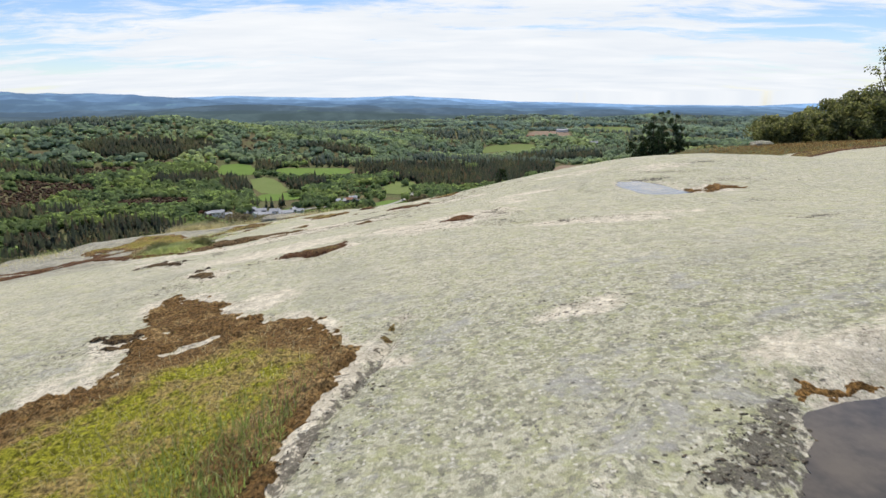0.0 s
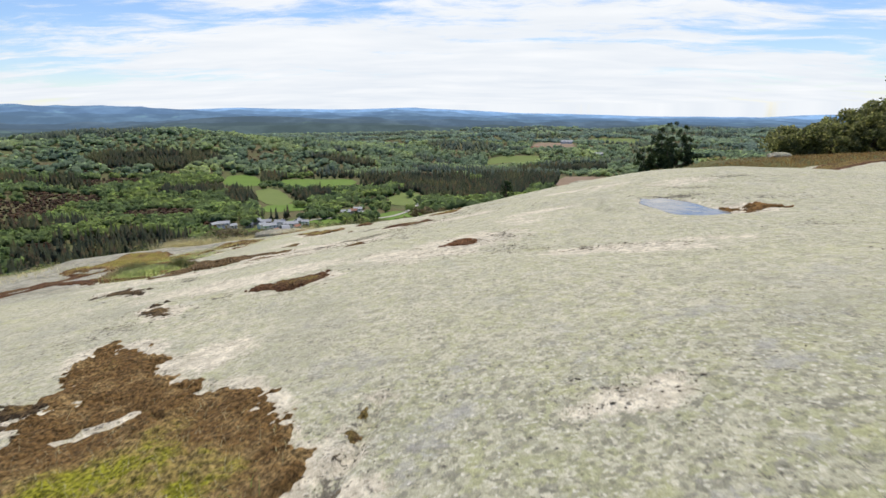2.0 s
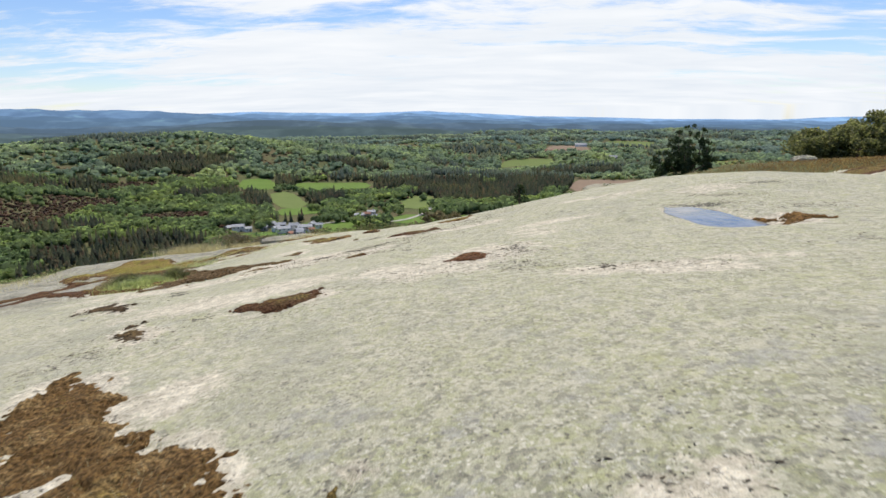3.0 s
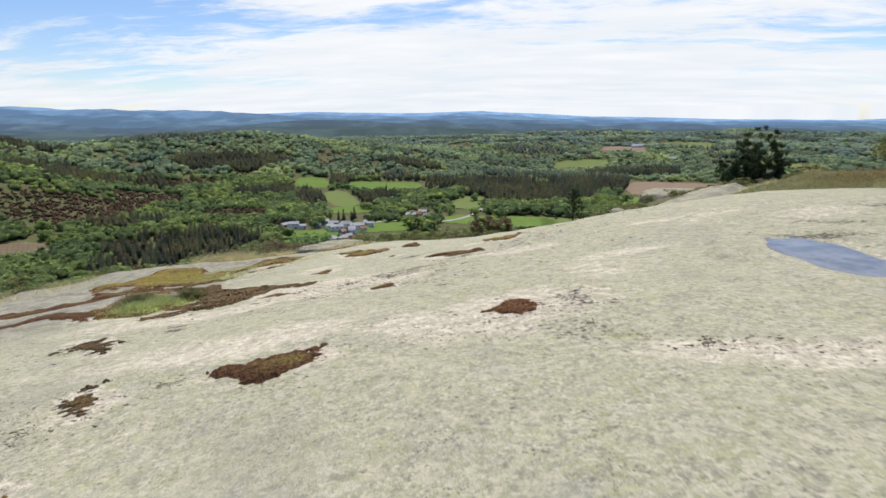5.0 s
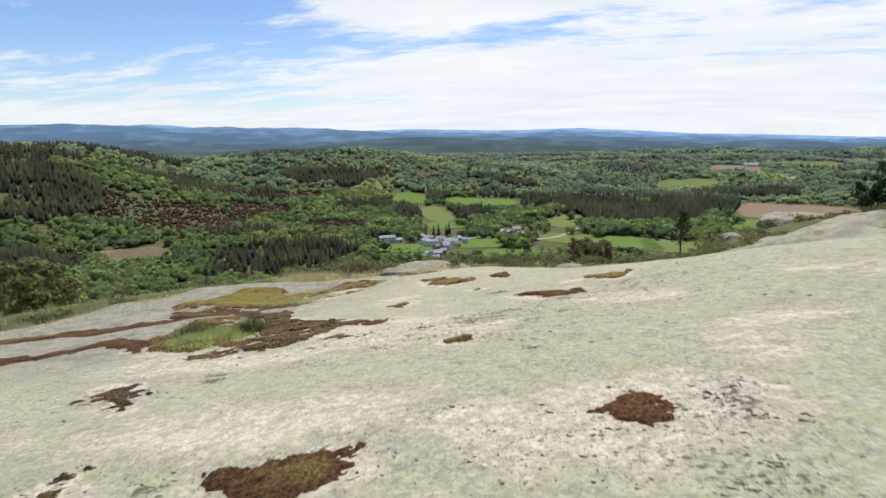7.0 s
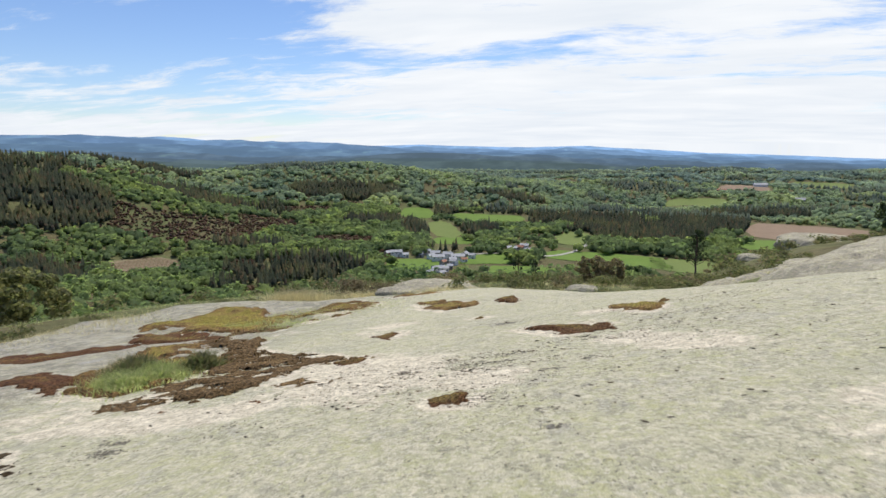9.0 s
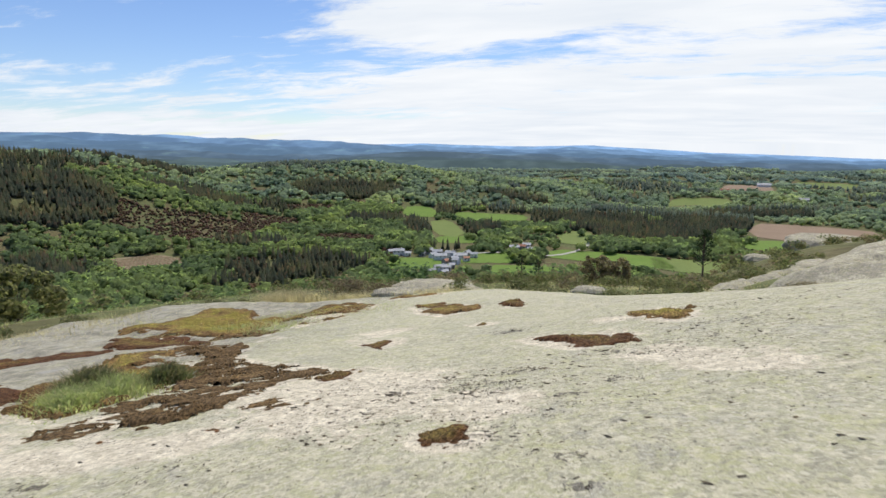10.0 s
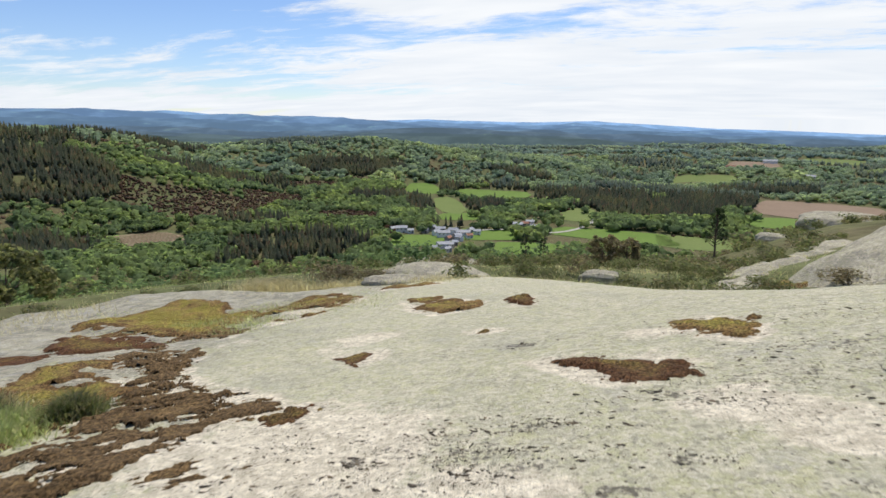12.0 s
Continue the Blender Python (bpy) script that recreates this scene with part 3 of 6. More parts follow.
# moss-filled hollows on the dome: outline, cushion height, cell size, kind of moss
PATCHES = {
    "big": (BIG_MOSS, 0.05, 0.016, "green"),
    "lobe": ([(-3.0, 4.5), (-3.22, 5.07), (-2.92, 4.95), (-2.6, 4.4), (-2.76, 4.36)], 0.03, 0.015, "dark"),
    "oval": ([(-2.47, 7.92), (-2.02, 8.16), (-1.78, 8.31), (-1.44, 8.26), (-1.30, 7.96), (-1.4, 7.65), (-1.72, 7.46), (-2.21, 7.67)], 0.045, 0.015, "brown"),
    "ringed": ([(0.0, 8.77), (0.1, 9.24), (0.31, 9.19), (0.57, 8.83), (0.53, 8.67), (0.25, 8.54), (0.04, 8.61)], 0.045, 0.013, "rust"),
    "side": ([(-3.42, 7.28), (-3.52, 7.62), (-3.5, 7.88), (-3.2, 7.7), (-2.98, 7.44), (-3.0, 7.22), (-3.19, 7.08)], 0.035, 0.015, "dark"),
    "crumbs": ([(-5.3, 9.55), (-5.45, 9.95), (-5.05, 9.98), (-4.7, 9.72), (-4.3, 9.15), (-4.8, 9.3)], 0.03, 0.018, "dark"),
    "tongue": ([(-1.84, 11.25), (-1.76, 11.38), (-1.43, 11.48), (-1.36, 11.2), (-1.45, 11.02), (-1.69, 11.04)], 0.045, 0.018, "brown"),
    "leaf": ([(-4.2, 15.2), (-3.84, 15.42), (-3.6, 15.53), (-3.5, 15.14), (-3.69, 14.86)], 0.04, 0.025, "brown"),
    "pale": ([(-4.99, 19.57), (-4.2, 19.62), (-3.12, 18.68), (-3.06, 17.98), (-3.64, 17.84), (-4.32, 18.36)], 0.05, 0.035, "olive"),
    "knot": ([(-2.78, 18.79), (-2.53, 19.18), (-2.11, 18.37), (-2.2, 17.93), (-2.53, 18.06)], 0.06, 0.03, "brown"),
    "boat": ([(-1.7, 14.66), (-1.46, 14.84), (-1.05, 14.64), (-0.67, 14.61), (-0.29, 14.31), (-0.31, 14.1), (-0.61, 13.88), (-0.94, 13.86), (-1.27, 14.18)], 0.05, 0.025, "brown"),
    "basin": ([(-0.38, 15.9), (-0.03, 15.98), (0.31, 15.66), (0.38, 15.36), (0.21, 14.8), (-0.03, 15.0), (-0.33, 15.35)], 0.05, 0.025, "olive"),
    "scrap": ([(-3.7, 13.2), (-3.58, 13.45), (-3.37, 13.42), (-3.26, 13.12), (-3.54, 13.1)], 0.035, 0.015, "dark"),
    "mat": ([(-4.9, 11.05), (-4.54, 11.39), (-4.24, 11.55), (-4.16, 11.92), (-3.99, 12.28), (-3.87, 12.65), (-3.95, 13.1), (-3.72, 13.5), (-4.05, 13.8), (-4.53, 14.02), (-5.05, 14.15), (-5.6, 14.5), (-6.11, 14.95), (-6.7, 15.6),
             (-7.0, 15.3), (-6.39, 14.32), (-5.69, 13.31), (-5.39, 12.53), (-5.47, 12.23), (-5.41, 11.6), (-5.3, 11.1)], 0.045, 0.016, "crumbly"),
    "islet": ([(-3.75, 11.38), (-3.66, 11.5), (-3.5, 11.47), (-3.52, 11.36)], 0.03, 0.012, "rust"),
    "sliver": ([(-4.62, 11.02), (-4.5, 11.16), (-4.33, 11.12), (-4.42, 11.02)], 0.03, 0.012, "rust"),
    "dash": ([(-3.6, 12.9), (-3.7, 13.22), (-3.55, 13.33), (-3.53, 13.52), (-3.37, 13.42), (-3.25, 13.12), (-3.42, 13.02), (-3.49, 12.88)], 0.035, 0.012, "brown"),
    "dot": ([(-3.34, 13.28), (-3.36, 13.47), (-3.25, 13.6), (-3.17, 13.39)], 0.02, 0.01, "brown"),
    "bits": ([(-3.85, 12.06), (-3.69, 12.2), (-3.71, 12.45), (-3.52, 12.34), (-3.47, 12.15), (-3.2, 12.3), (-3.18, 12.15), (-3.4, 12.0), (-3.55, 11.95)], 0.03, 0.013, "crumbly"),
    "speck": ([(-2.62, 16.1), (-2.6, 16.35), (-2.42, 16.32), (-2.4, 16.12)], 0.025, 0.014, "brown"),
    "fleck": ([(-0.16, 13.66), (-0.12, 13.84), (0.04, 13.84), (0.06, 13.7)], 0.02, 0.012, "dark"),
    "shelf": ([(-10.33, 16.21), (-10.9, 17.15), (-9.71, 17.2), (-8.02, 16.9), (-8.0, 16.5), (-8.7, 15.95), (-9.38, 15.8)], 0.05, 0.035, "brown"),
    "under": ([(-8.1, 16.8), (-8.25, 17.55), (-8.02, 18.2), (-7.2, 17.95), (-7.0, 16.9), (-7.71, 16.85)], 0.05, 0.03, "crumbly"),
    "lawn": ([(-8.2, 14.5), (-8.09, 15.0), (-7.75, 15.35), (-6.9, 14.8), (-6.6, 14.85), (-6.05, 14.3), (-5.85, 13.8), (-5.6, 13.2), (-5.5, 12.5), (-5.8, 11.6), (-6.6, 11.8), (-7.6, 12.9)], 0.06, 0.035, "olive"),
    "terrace": ([(-10.9, 17.1), (-11.8, 17.9), (-11.4, 18.7), (-10.9, 19.6), (-10.4, 20.1), (-9.1, 19.7), (-8.2, 19.5), (-7.8, 20.4), (-7.0, 20.9), (-6.0, 20.2), (-6.1, 19.3), (-6.3, 18.5), (-6.9, 17.95), (-7.8, 18.0), (-8.2, 17.2), (-9.4, 17.05)], 0.06, 0.05, "olive"),
    "seam": ([(-14.5, 13.6), (-12.75, 15.3), (-9.7, 15.95), (-8.9, 15.0), (-10.5, 14.9), (-11.3, 14.2), (-12.5, 13.0)], 0.05, 0.05, "brown"),
    "seam_low": ([(-10.2, 11.2), (-8.2, 12.6), (-7.6, 12.8), (-6.3, 11.5), (-7.6, 11.9), (-9.6, 10.9)], 0.045, 0.04, "brown"),
    "pool_edge": ([(4.15, 9.9), (4.73, 9.75), (5.05, 9.45), (4.63, 9.2), (4.15, 9.2), (4.2, 9.5)], 0.045, 0.02, "orange"),
    "pool_lip": ([(1.48, 2.14), (1.47, 2.34), (1.62, 2.38), (1.78, 2.33), (1.95, 2.36), (2.12, 2.38), (1.95, 2.28), (1.75, 2.22), (1.6, 2.17)], 0.03, 0.012, "orange"),
    "chink": ([(-0.50, 3.72), (-0.49, 4.0), (-0.46, 4.28), (-0.34, 4.34), (-0.29, 4.2), (-0.34, 3.95), (-0.38, 3.72)], 0.035, 0.012, "brown"),
    "streak": ([(-0.28, 3.39), (-0.13, 3.47), (0.02, 3.44), (-0.11, 3.35)], 0.02, 0.01, "rust"),
    "plateau": ([(10.5, 22.0), (13, 23.2), (17, 24.2), (21, 23), (20, 20.5), (15.5, 20.8), (12, 21.2)], 0.07, 0.06, "brown"),
    "ledge": ([(7.6, 19.6), (9.5, 21.2), (12, 22.4), (14, 22.8), (13, 21.7), (10.2, 20.3), (8.5, 19.3)], 0.06, 0.05, "brown"),
    "link": ([(-7.65, 15.1), (-8.0, 15.68), (-8.35, 16.24), (-8.0, 16.6), (-6.7, 16.0), (-6.3, 15.4), (-6.6, 14.95), (-6.95, 14.8)], 0.05, 0.03, "crumbly"),
    "rim_bed": ([(3.2, 30.6), (5.6, 30.4), (8.2, 28.9), (7.8, 27.6), (5, 29.0)], 0.12, 0.06, "olive"),
    "far_left": ([(-6.6, 21.5), (-5.3, 22.3), (-4.8, 21.6), (-6.0, 21.0)], 0.04, 0.04, "olive"),
}
# bare cream places: x, y, reach along x, reach along y, turn, amount
BARE = [(0.46, 12.69, 0.55, 0.2, -20, 1.2), (-1.61, 12.01, 0.5, 0.4, 0, 1.0), (-4.63, 10.76, 0.9, 0.22, 25, 1.0), (-3.9, 11.0, 0.9, 0.3, 30, 1.0), (-2.95, 12.4, 0.9, 1.0, 35, 1.15), (-4.9, 13.9, 0.7, 0.2, 0, 0.8), (-2.5, 11.6, 0.9, 0.8, 0, 0.5), (-4.2, 16.3, 0.5, 0.35, 10, 0.8), (0.1, 13.1, 0.7, 0.25, -15, 0.85), (-0.45, 15.4, 0.4, 0.2, 0, 0.8), (-2.5, 16.2, 0.35, 0.2, 0, 0.7), (-2.5, 8.75, 1.2, 0.45, 15, 1.0), (-1.9, 5.5, 0.5, 0.35, 30, 0.89), (-2.4, 6.7, 0.6, 0.3, 0, 0.45),
        (0.95, 3.8, 0.32, 0.18, 10, 0.77), (-4.3, 16.0, 0.5, 0.5, 0, 0.63), (0.1, 13.35, 0.5, 0.2, -20, 0.8), (1.3, 10.2, 0.45, 0.6, 0, 0.63), (2.0, 7.2, 0.9, 0.24, -15, 0.95), (1.6, 11.0, 0.7, 0.2, 15, 0.85), (2.6, 13.2, 0.6, 0.2, 0, 0.8),
        (2.1, 2.5, 0.6, 0.3, -15, 0.77), (-0.6, 14.6, 0.5, 0.3, 0, 0.51), (3.0, 7.4, 0.9, 0.2, -10, 0.57), (0.3, 8.85, 0.75, 0.55, 20, 0.95), (-2.9, 3.9, 0.3, 0.8, 20, 0.63),
        (-0.4, 8.5, 0.8, 0.45, -20, 0.9), (-3.6, 9.0, 1.0, 0.3, 25, 0.57), (-4.7, 8.3, 0.5, 0.4, 0, 0.38), (4.6, 12.3, 0.9, 0.4, 20, 0.57), (-0.1, 1.3, 0.4, 0.2, 0, 0.51),
        (0.5, 1.7, 0.4, 0.15, 0, 0.45), (-5.6, 11.0, 0.9, 0.5, 30, 0.63), (-6.6, 16.3, 0.6, 0.5, 0, 0.51), (3.2, 13.0, 0.7, 0.6, 0, 0.51), (-0.74, 2.4, 0.05, 0.5, -6, 0.9)]
# places strewn with dark crumbs of lichen and moss
BLACK = [(-0.63, 10.47, 0.07, 0.05, 0, 1.2), (-4.18, 10.34, 0.12, 0.04, 20, 1.1), (-3.38, 10.56, 0.5, 0.16, 30, 0.5), (1.0, 3.85, 0.3, 0.14, 10, 0.5), (1.38, 2.08, 0.06, 0.22, -28, 1.25), (1.22, 1.86, 0.12, 0.16, -28, 1.25), (1.06, 1.72, 0.16, 0.10, 0, 1.1), (0.7, 8.05, 0.9, 0.22, -30, 0.55), (-1.3, 11.3, 0.3, 0.25, 0, 0.6),
         (-2.4, 11.9, 0.9, 0.7, 20, 0.42), (0.2, 13.8, 0.7, 0.25, -10, 0.4), (0.75, 8.7, 0.25, 0.4, 0, 0.5), (-3.5, 6.8, 0.6, 0.3, 25, 0.5), (-3.3, 4.7, 0.35, 0.4, 0, 0.55),
         (-0.68, 2.5, 0.05, 0.45, -9, 1.15), (-0.50, 3.3, 0.05, 0.35, -13, 1.1), (-3.4, 7.45, 0.4, 0.4, 0, 0.4), (-0.5, 8.3, 0.8, 0.4, 0, 0.3), (-4.9, 9.6, 0.5, 0.3, 0, 0.5),
         (1.2, 15.4, 0.9, 0.25, -5, 0.42), (2.2, 7.2, 0.4, 0.15, 0, 0.45), (-0.6, 12.2, 1.2, 0.7, 0, 0.3), (-1.65, 12.6, 0.35, 0.2, 30, 0.62), (-1.4, 12.35, 0.25, 0.15, 20, 0.6), (-2.2, 12.6, 0.5, 0.35, 0, 0.5), (-0.35, 13.45, 0.5, 0.2, -20, 0.6), (0.4, 13.9, 0.6, 0.2, 0, 0.5), (0.75, 14.45, 0.5, 0.15, -5, 0.6),
         (1.5, 7.6, 0.4, 0.12, -20, 0.5), (0.85, 8.95, 0.12, 0.35, 0, 0.8), (4.4, 7.9, 0.3, 0.15, 0, 0.7), (5.2, 10.3, 0.4, 0.15, -10, 0.7), (3.9, 11.0, 0.6, 0.1, -15, 0.9), (-2.45, 12.45, 0.1, 0.1, 0, 0.9), (-1.42, 13.0, 0.12, 0.08, 0, 0.9), (-0.52, 12.48, 0.09, 0.07, 0, 0.9), (-0.84, 12.13, 0.15, 0.06, 0, 0.9), (1.6, 7.5, 0.05, 0.05, 0, 1.1), (-0.76, 10.85, 0.12, 0.06, 0, 0.9), (-2.67, 7.74, 0.12, 0.07, 10, 1.0), (-4.1, 10.15, 0.15, 0.07, 10, 1.0), (-1.92, 15.36, 0.2, 0.1, 0, 0.9), (-0.42, 2.9, 0.10, 0.6, -8, 0.4), (5.6, 12.4, 0.5, 0.12, -10, 0.7), (4.2, 6.2, 0.25, 0.08, 0, 0.9), (4.5, 11.6, 0.5, 0.1, -20, 0.8)]


def blots(rows, x, y):
    total = np.zeros(np.shape(x))
    for cx, cy, a, b, turn, amount in rows:
        c, s = math.cos(radians(turn)), math.sin(radians(turn))
        u, v = ((x - cx) * c + (y - cy) * s) / a, (-(x - cx) * s + (y - cy) * c) / b
        total = np.maximum(total, amount * np.exp(-0.5 * (u * u + v * v) ** 1.2))
    return total


def near_patch(x, y, reach):
    d = np.full(np.shape(x), 1e9)
    for outline, *_ in PATCHES.values():
        px, py = zip(*outline)
        m = (x > min(px) - reach) & (x < max(px) + reach) & (y > min(py) - reach) & (y < max(py) + reach)
        d[m] = np.minimum(d[m], inside(outline, x[m], y[m]))
    return d


def outcrop():
    xs = np.concatenate([np.arange(-18, -6, 0.11), np.arange(-6, 4.6, 0.052), np.arange(4.6, 23, 0.12)])
    ys = np.concatenate([np.arange(-6.5, 0.6, 0.2), np.arange(0.6, 16, 0.05), np.arange(16, 27, 0.08)])
    x, y = np.meshgrid(xs, ys, indexing="ij")
    z = granite(x, y) - 0.7 * ss(-0.15, 0.9, rock_edge(x, y))
    d = near_patch(x, y, 0.7)
    bare = np.maximum(blots(BARE, x, y), 0.85 * (1 - ss(0.0, 0.27, d)) * (0.75 + 0.5 * vnoise(x / 0.5, y / 0.5, 47)))
    black = np.maximum(blots(BLACK, x, y), 0.45 * (1 - ss(0.0, 0.16, d)))
    for pool in (POOL_FAR, POOL_NEAR):
        e = inside(pool, x, y)
        black = np.maximum(black, 0.55 * (1 - ss(0.0, 0.12, np.abs(e))))
        bare = np.maximum(bare, 0.45 * (1 - ss(0.05, 0.5, e)))
    me = mesh_of("granite_outcrop", np.stack([x, y, z], -1).reshape(-1, 3), grid_faces(*x.shape), ROCK,
                 attributes={"weathered": (ss(-5.6, -8.2, x + 0.7 * fbm(x / 1.2, y / 1.2, 49, 3)) * ss(9, 12, y)).ravel(), "bare": (bare * (1 - 0.6 * ss(-6, -8, x))).ravel(), "black": black.ravel(), "crusted": np.maximum(0.9 * ss(6.5, 2.5, y + 0.5 * fbm(x, y, 43, 3)), 0.95 * ss(-4.9, -7.2, x + 0.8 * fbm(x / 1.5, y / 1.5, 45, 3)) * ss(9, 12, y)).ravel()})
    tagged(new("granite_outcrop", me), "broad bare granite dome crusted with pale green lichen", "rock outcrop", kind="structure")


outcrop()


# ---- far ridges ----
def far_ridge(name, r0, r1, base, table, rough, seed, material, label):
    """A range of hills that rises from r0 to its crest at r1; table: bearing, crest elevation in degrees."""
    az = np.linspace(-75, 55, 900)
    crest = np.interp(az, *zip(*table)) + rough * fbm(az / 4.0, az * 0 + 3.3, seed, 5, 0.5)
    top = r1 * np.tan(np.radians(crest))
    k = np.linspace(0, 1, 16)
    rise = 0.5 - 0.5 * np.cos(np.pi * k)
    rr = r0 + (r1 - r0) * k[:, None] + 0 * az[None]
    x, y = rr * np.sin(np.radians(az)), rr * np.cos(np.radians(az))
    z = base + (top - base) * rise[:, None] + (np.sin(np.pi * k)[:, None]) * 9 * fbm(x / 140, y / 140, seed + 5, 4)
    me = mesh_of(name, np.stack([x, y, z], -1).reshape(-1, 3), grid_faces(*x.shape)[:, ::-1], material)
    tagged(new(name, me), label, "hills", kind="structure")


# the emitted haze grows bluer and paler from range to range
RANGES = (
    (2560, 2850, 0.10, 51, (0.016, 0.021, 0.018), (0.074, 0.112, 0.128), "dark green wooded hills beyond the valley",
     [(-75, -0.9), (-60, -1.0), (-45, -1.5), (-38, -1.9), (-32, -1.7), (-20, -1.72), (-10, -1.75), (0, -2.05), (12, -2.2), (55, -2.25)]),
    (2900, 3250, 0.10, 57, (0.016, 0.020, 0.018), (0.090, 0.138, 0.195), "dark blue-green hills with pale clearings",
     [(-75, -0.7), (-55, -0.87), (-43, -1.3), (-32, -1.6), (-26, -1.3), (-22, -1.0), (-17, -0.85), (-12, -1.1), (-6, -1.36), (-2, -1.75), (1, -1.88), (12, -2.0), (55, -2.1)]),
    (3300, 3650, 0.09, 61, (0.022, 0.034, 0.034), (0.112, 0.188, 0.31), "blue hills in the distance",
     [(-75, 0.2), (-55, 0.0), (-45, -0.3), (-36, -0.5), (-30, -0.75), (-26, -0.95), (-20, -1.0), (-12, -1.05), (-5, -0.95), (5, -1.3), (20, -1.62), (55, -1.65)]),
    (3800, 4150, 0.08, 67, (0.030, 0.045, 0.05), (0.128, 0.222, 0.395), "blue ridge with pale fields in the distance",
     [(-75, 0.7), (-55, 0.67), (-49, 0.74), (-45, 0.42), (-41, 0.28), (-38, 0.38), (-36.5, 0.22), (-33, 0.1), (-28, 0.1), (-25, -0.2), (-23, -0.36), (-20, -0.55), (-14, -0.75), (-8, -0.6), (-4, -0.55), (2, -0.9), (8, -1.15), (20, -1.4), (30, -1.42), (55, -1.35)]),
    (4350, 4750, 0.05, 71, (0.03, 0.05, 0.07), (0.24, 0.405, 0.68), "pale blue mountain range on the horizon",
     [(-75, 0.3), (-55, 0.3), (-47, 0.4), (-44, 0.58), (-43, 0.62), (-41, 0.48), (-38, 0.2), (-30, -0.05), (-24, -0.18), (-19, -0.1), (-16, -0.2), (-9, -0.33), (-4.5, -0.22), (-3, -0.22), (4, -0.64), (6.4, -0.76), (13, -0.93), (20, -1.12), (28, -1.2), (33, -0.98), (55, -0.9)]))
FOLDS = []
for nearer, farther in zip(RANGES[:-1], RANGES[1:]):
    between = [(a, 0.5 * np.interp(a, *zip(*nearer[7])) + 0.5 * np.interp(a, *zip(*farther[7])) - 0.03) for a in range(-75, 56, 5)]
    # emitted haze blended from the two neighbouring ranges
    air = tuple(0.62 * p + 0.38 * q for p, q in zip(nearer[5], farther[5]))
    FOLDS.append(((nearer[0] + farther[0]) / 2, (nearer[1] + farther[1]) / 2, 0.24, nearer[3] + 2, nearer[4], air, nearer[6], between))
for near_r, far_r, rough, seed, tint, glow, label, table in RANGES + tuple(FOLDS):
    far_ridge("backdrop_hills", near_r, far_r, -135, table, rough, seed, ridge_material("hazed_far_hills", tint, glow), label)


# ---- fields of the valley ----
def field(name, az, r, wide, deep, turn, material, label, seed):
    cx, cy = polar(az, r)
    n = 26
    u, v = np.meshgrid(np.linspace(-1, 1, n), np.linspace(-1, 1, n), indexing="ij")
    # round the square off and roughen its edge
    f = 1 + 0.12 * fbm(np.arctan2(v, u) * 1.3, u * 0, seed, 2)
    px, py = u * np.sqrt(1 - 0.22 * v * v) * f * wide / 2, v * np.sqrt(1 - 0.22 * u * u) * f * deep / 2
    c, s = math.cos(radians(turn - az)), math.sin(radians(turn - az))
    x, y = cx + px * c - py * s, cy + px * s + py * c
    me = mesh_of(name, np.stack([x, y, terrain(x, y) + 0.5], -1).reshape(-1, 3), grid_faces(n, n)[:, ::-1], material)
    tagged(new(name, me), label, "field", kind="structure")
    FIELDS.append((cx, cy, wide / 2, deep / 2, radians(turn - az)))


FIELDS = []
field("field", -12.5, 1030, 130, 80, 0, MEADOW, "bright green meadow among dark woods", 1)
field("field", -19.8, 1060, 60, 100, 0, MEADOW, "bright green meadow beside a pine wood", 2)
field("field", -17.0, 905, 45, 150, 8, PALE_MEADOW, "pale green strip of pasture between woods", 3)
field("field", 6.6, 1390, 125, 115, 0, PALE_MEADOW, "pale green meadow far down the valley", 4)
field("field", -1.2, 705, 150, 72, -8, MEADOW, "bright green meadow below a pine wood", 5)
field("field", 13.6, 880, 100, 90, 10, MEADOW, "bright green meadow below ploughed land", 6)
field("field", 15.6, 1030, 170, 190, 0, PLOUGHED, "ploughed field of red-brown earth", 7)
field("field", -44.9, 682, 62, 52, 20, VINEYARD, "terraced brown plot cut in a wooded slope", 8)
field("field", -8.5, 600, 80, 70, 0, MEADOW, "green pasture above the hamlet", 9)
field("field", -4.3, 845, 48, 115, 0, PALE_MEADOW, "pale green pasture at the edge of a wood", 10)
field("field", -13.2, 680, 75, 70, 0, MEADOW, "green meadows round the hamlet", 11)
field("field", -19.8, 640, 70, 60, 0, MEADOW, "green meadows beside the hamlet", 12)
field("field", 6.5, 690, 90, 70, 0, PALE_MEADOW, "rough pasture at the edge of a wood", 13)
field("field", -16.0, 800, 60, 60, 0, MEADOW, "small green meadow by a round tree", 14)
field("field", 16.0, 1900, 150, 150, 0, PALE_MEADOW, "pale green meadows far across the plain", 15)
field("field", 23.0, 1500, 120, 90, 0, PALE_MEADOW, "pale green meadow far across the plain", 16)
field("field", -1.0, 2000, 140, 110, 0, PALE_MEADOW, "pale green clearing in far woods", 17)
field("field", 10.5, 1650, 110, 120, 0, PLOUGHED, "brown clearing among far woods", 18)


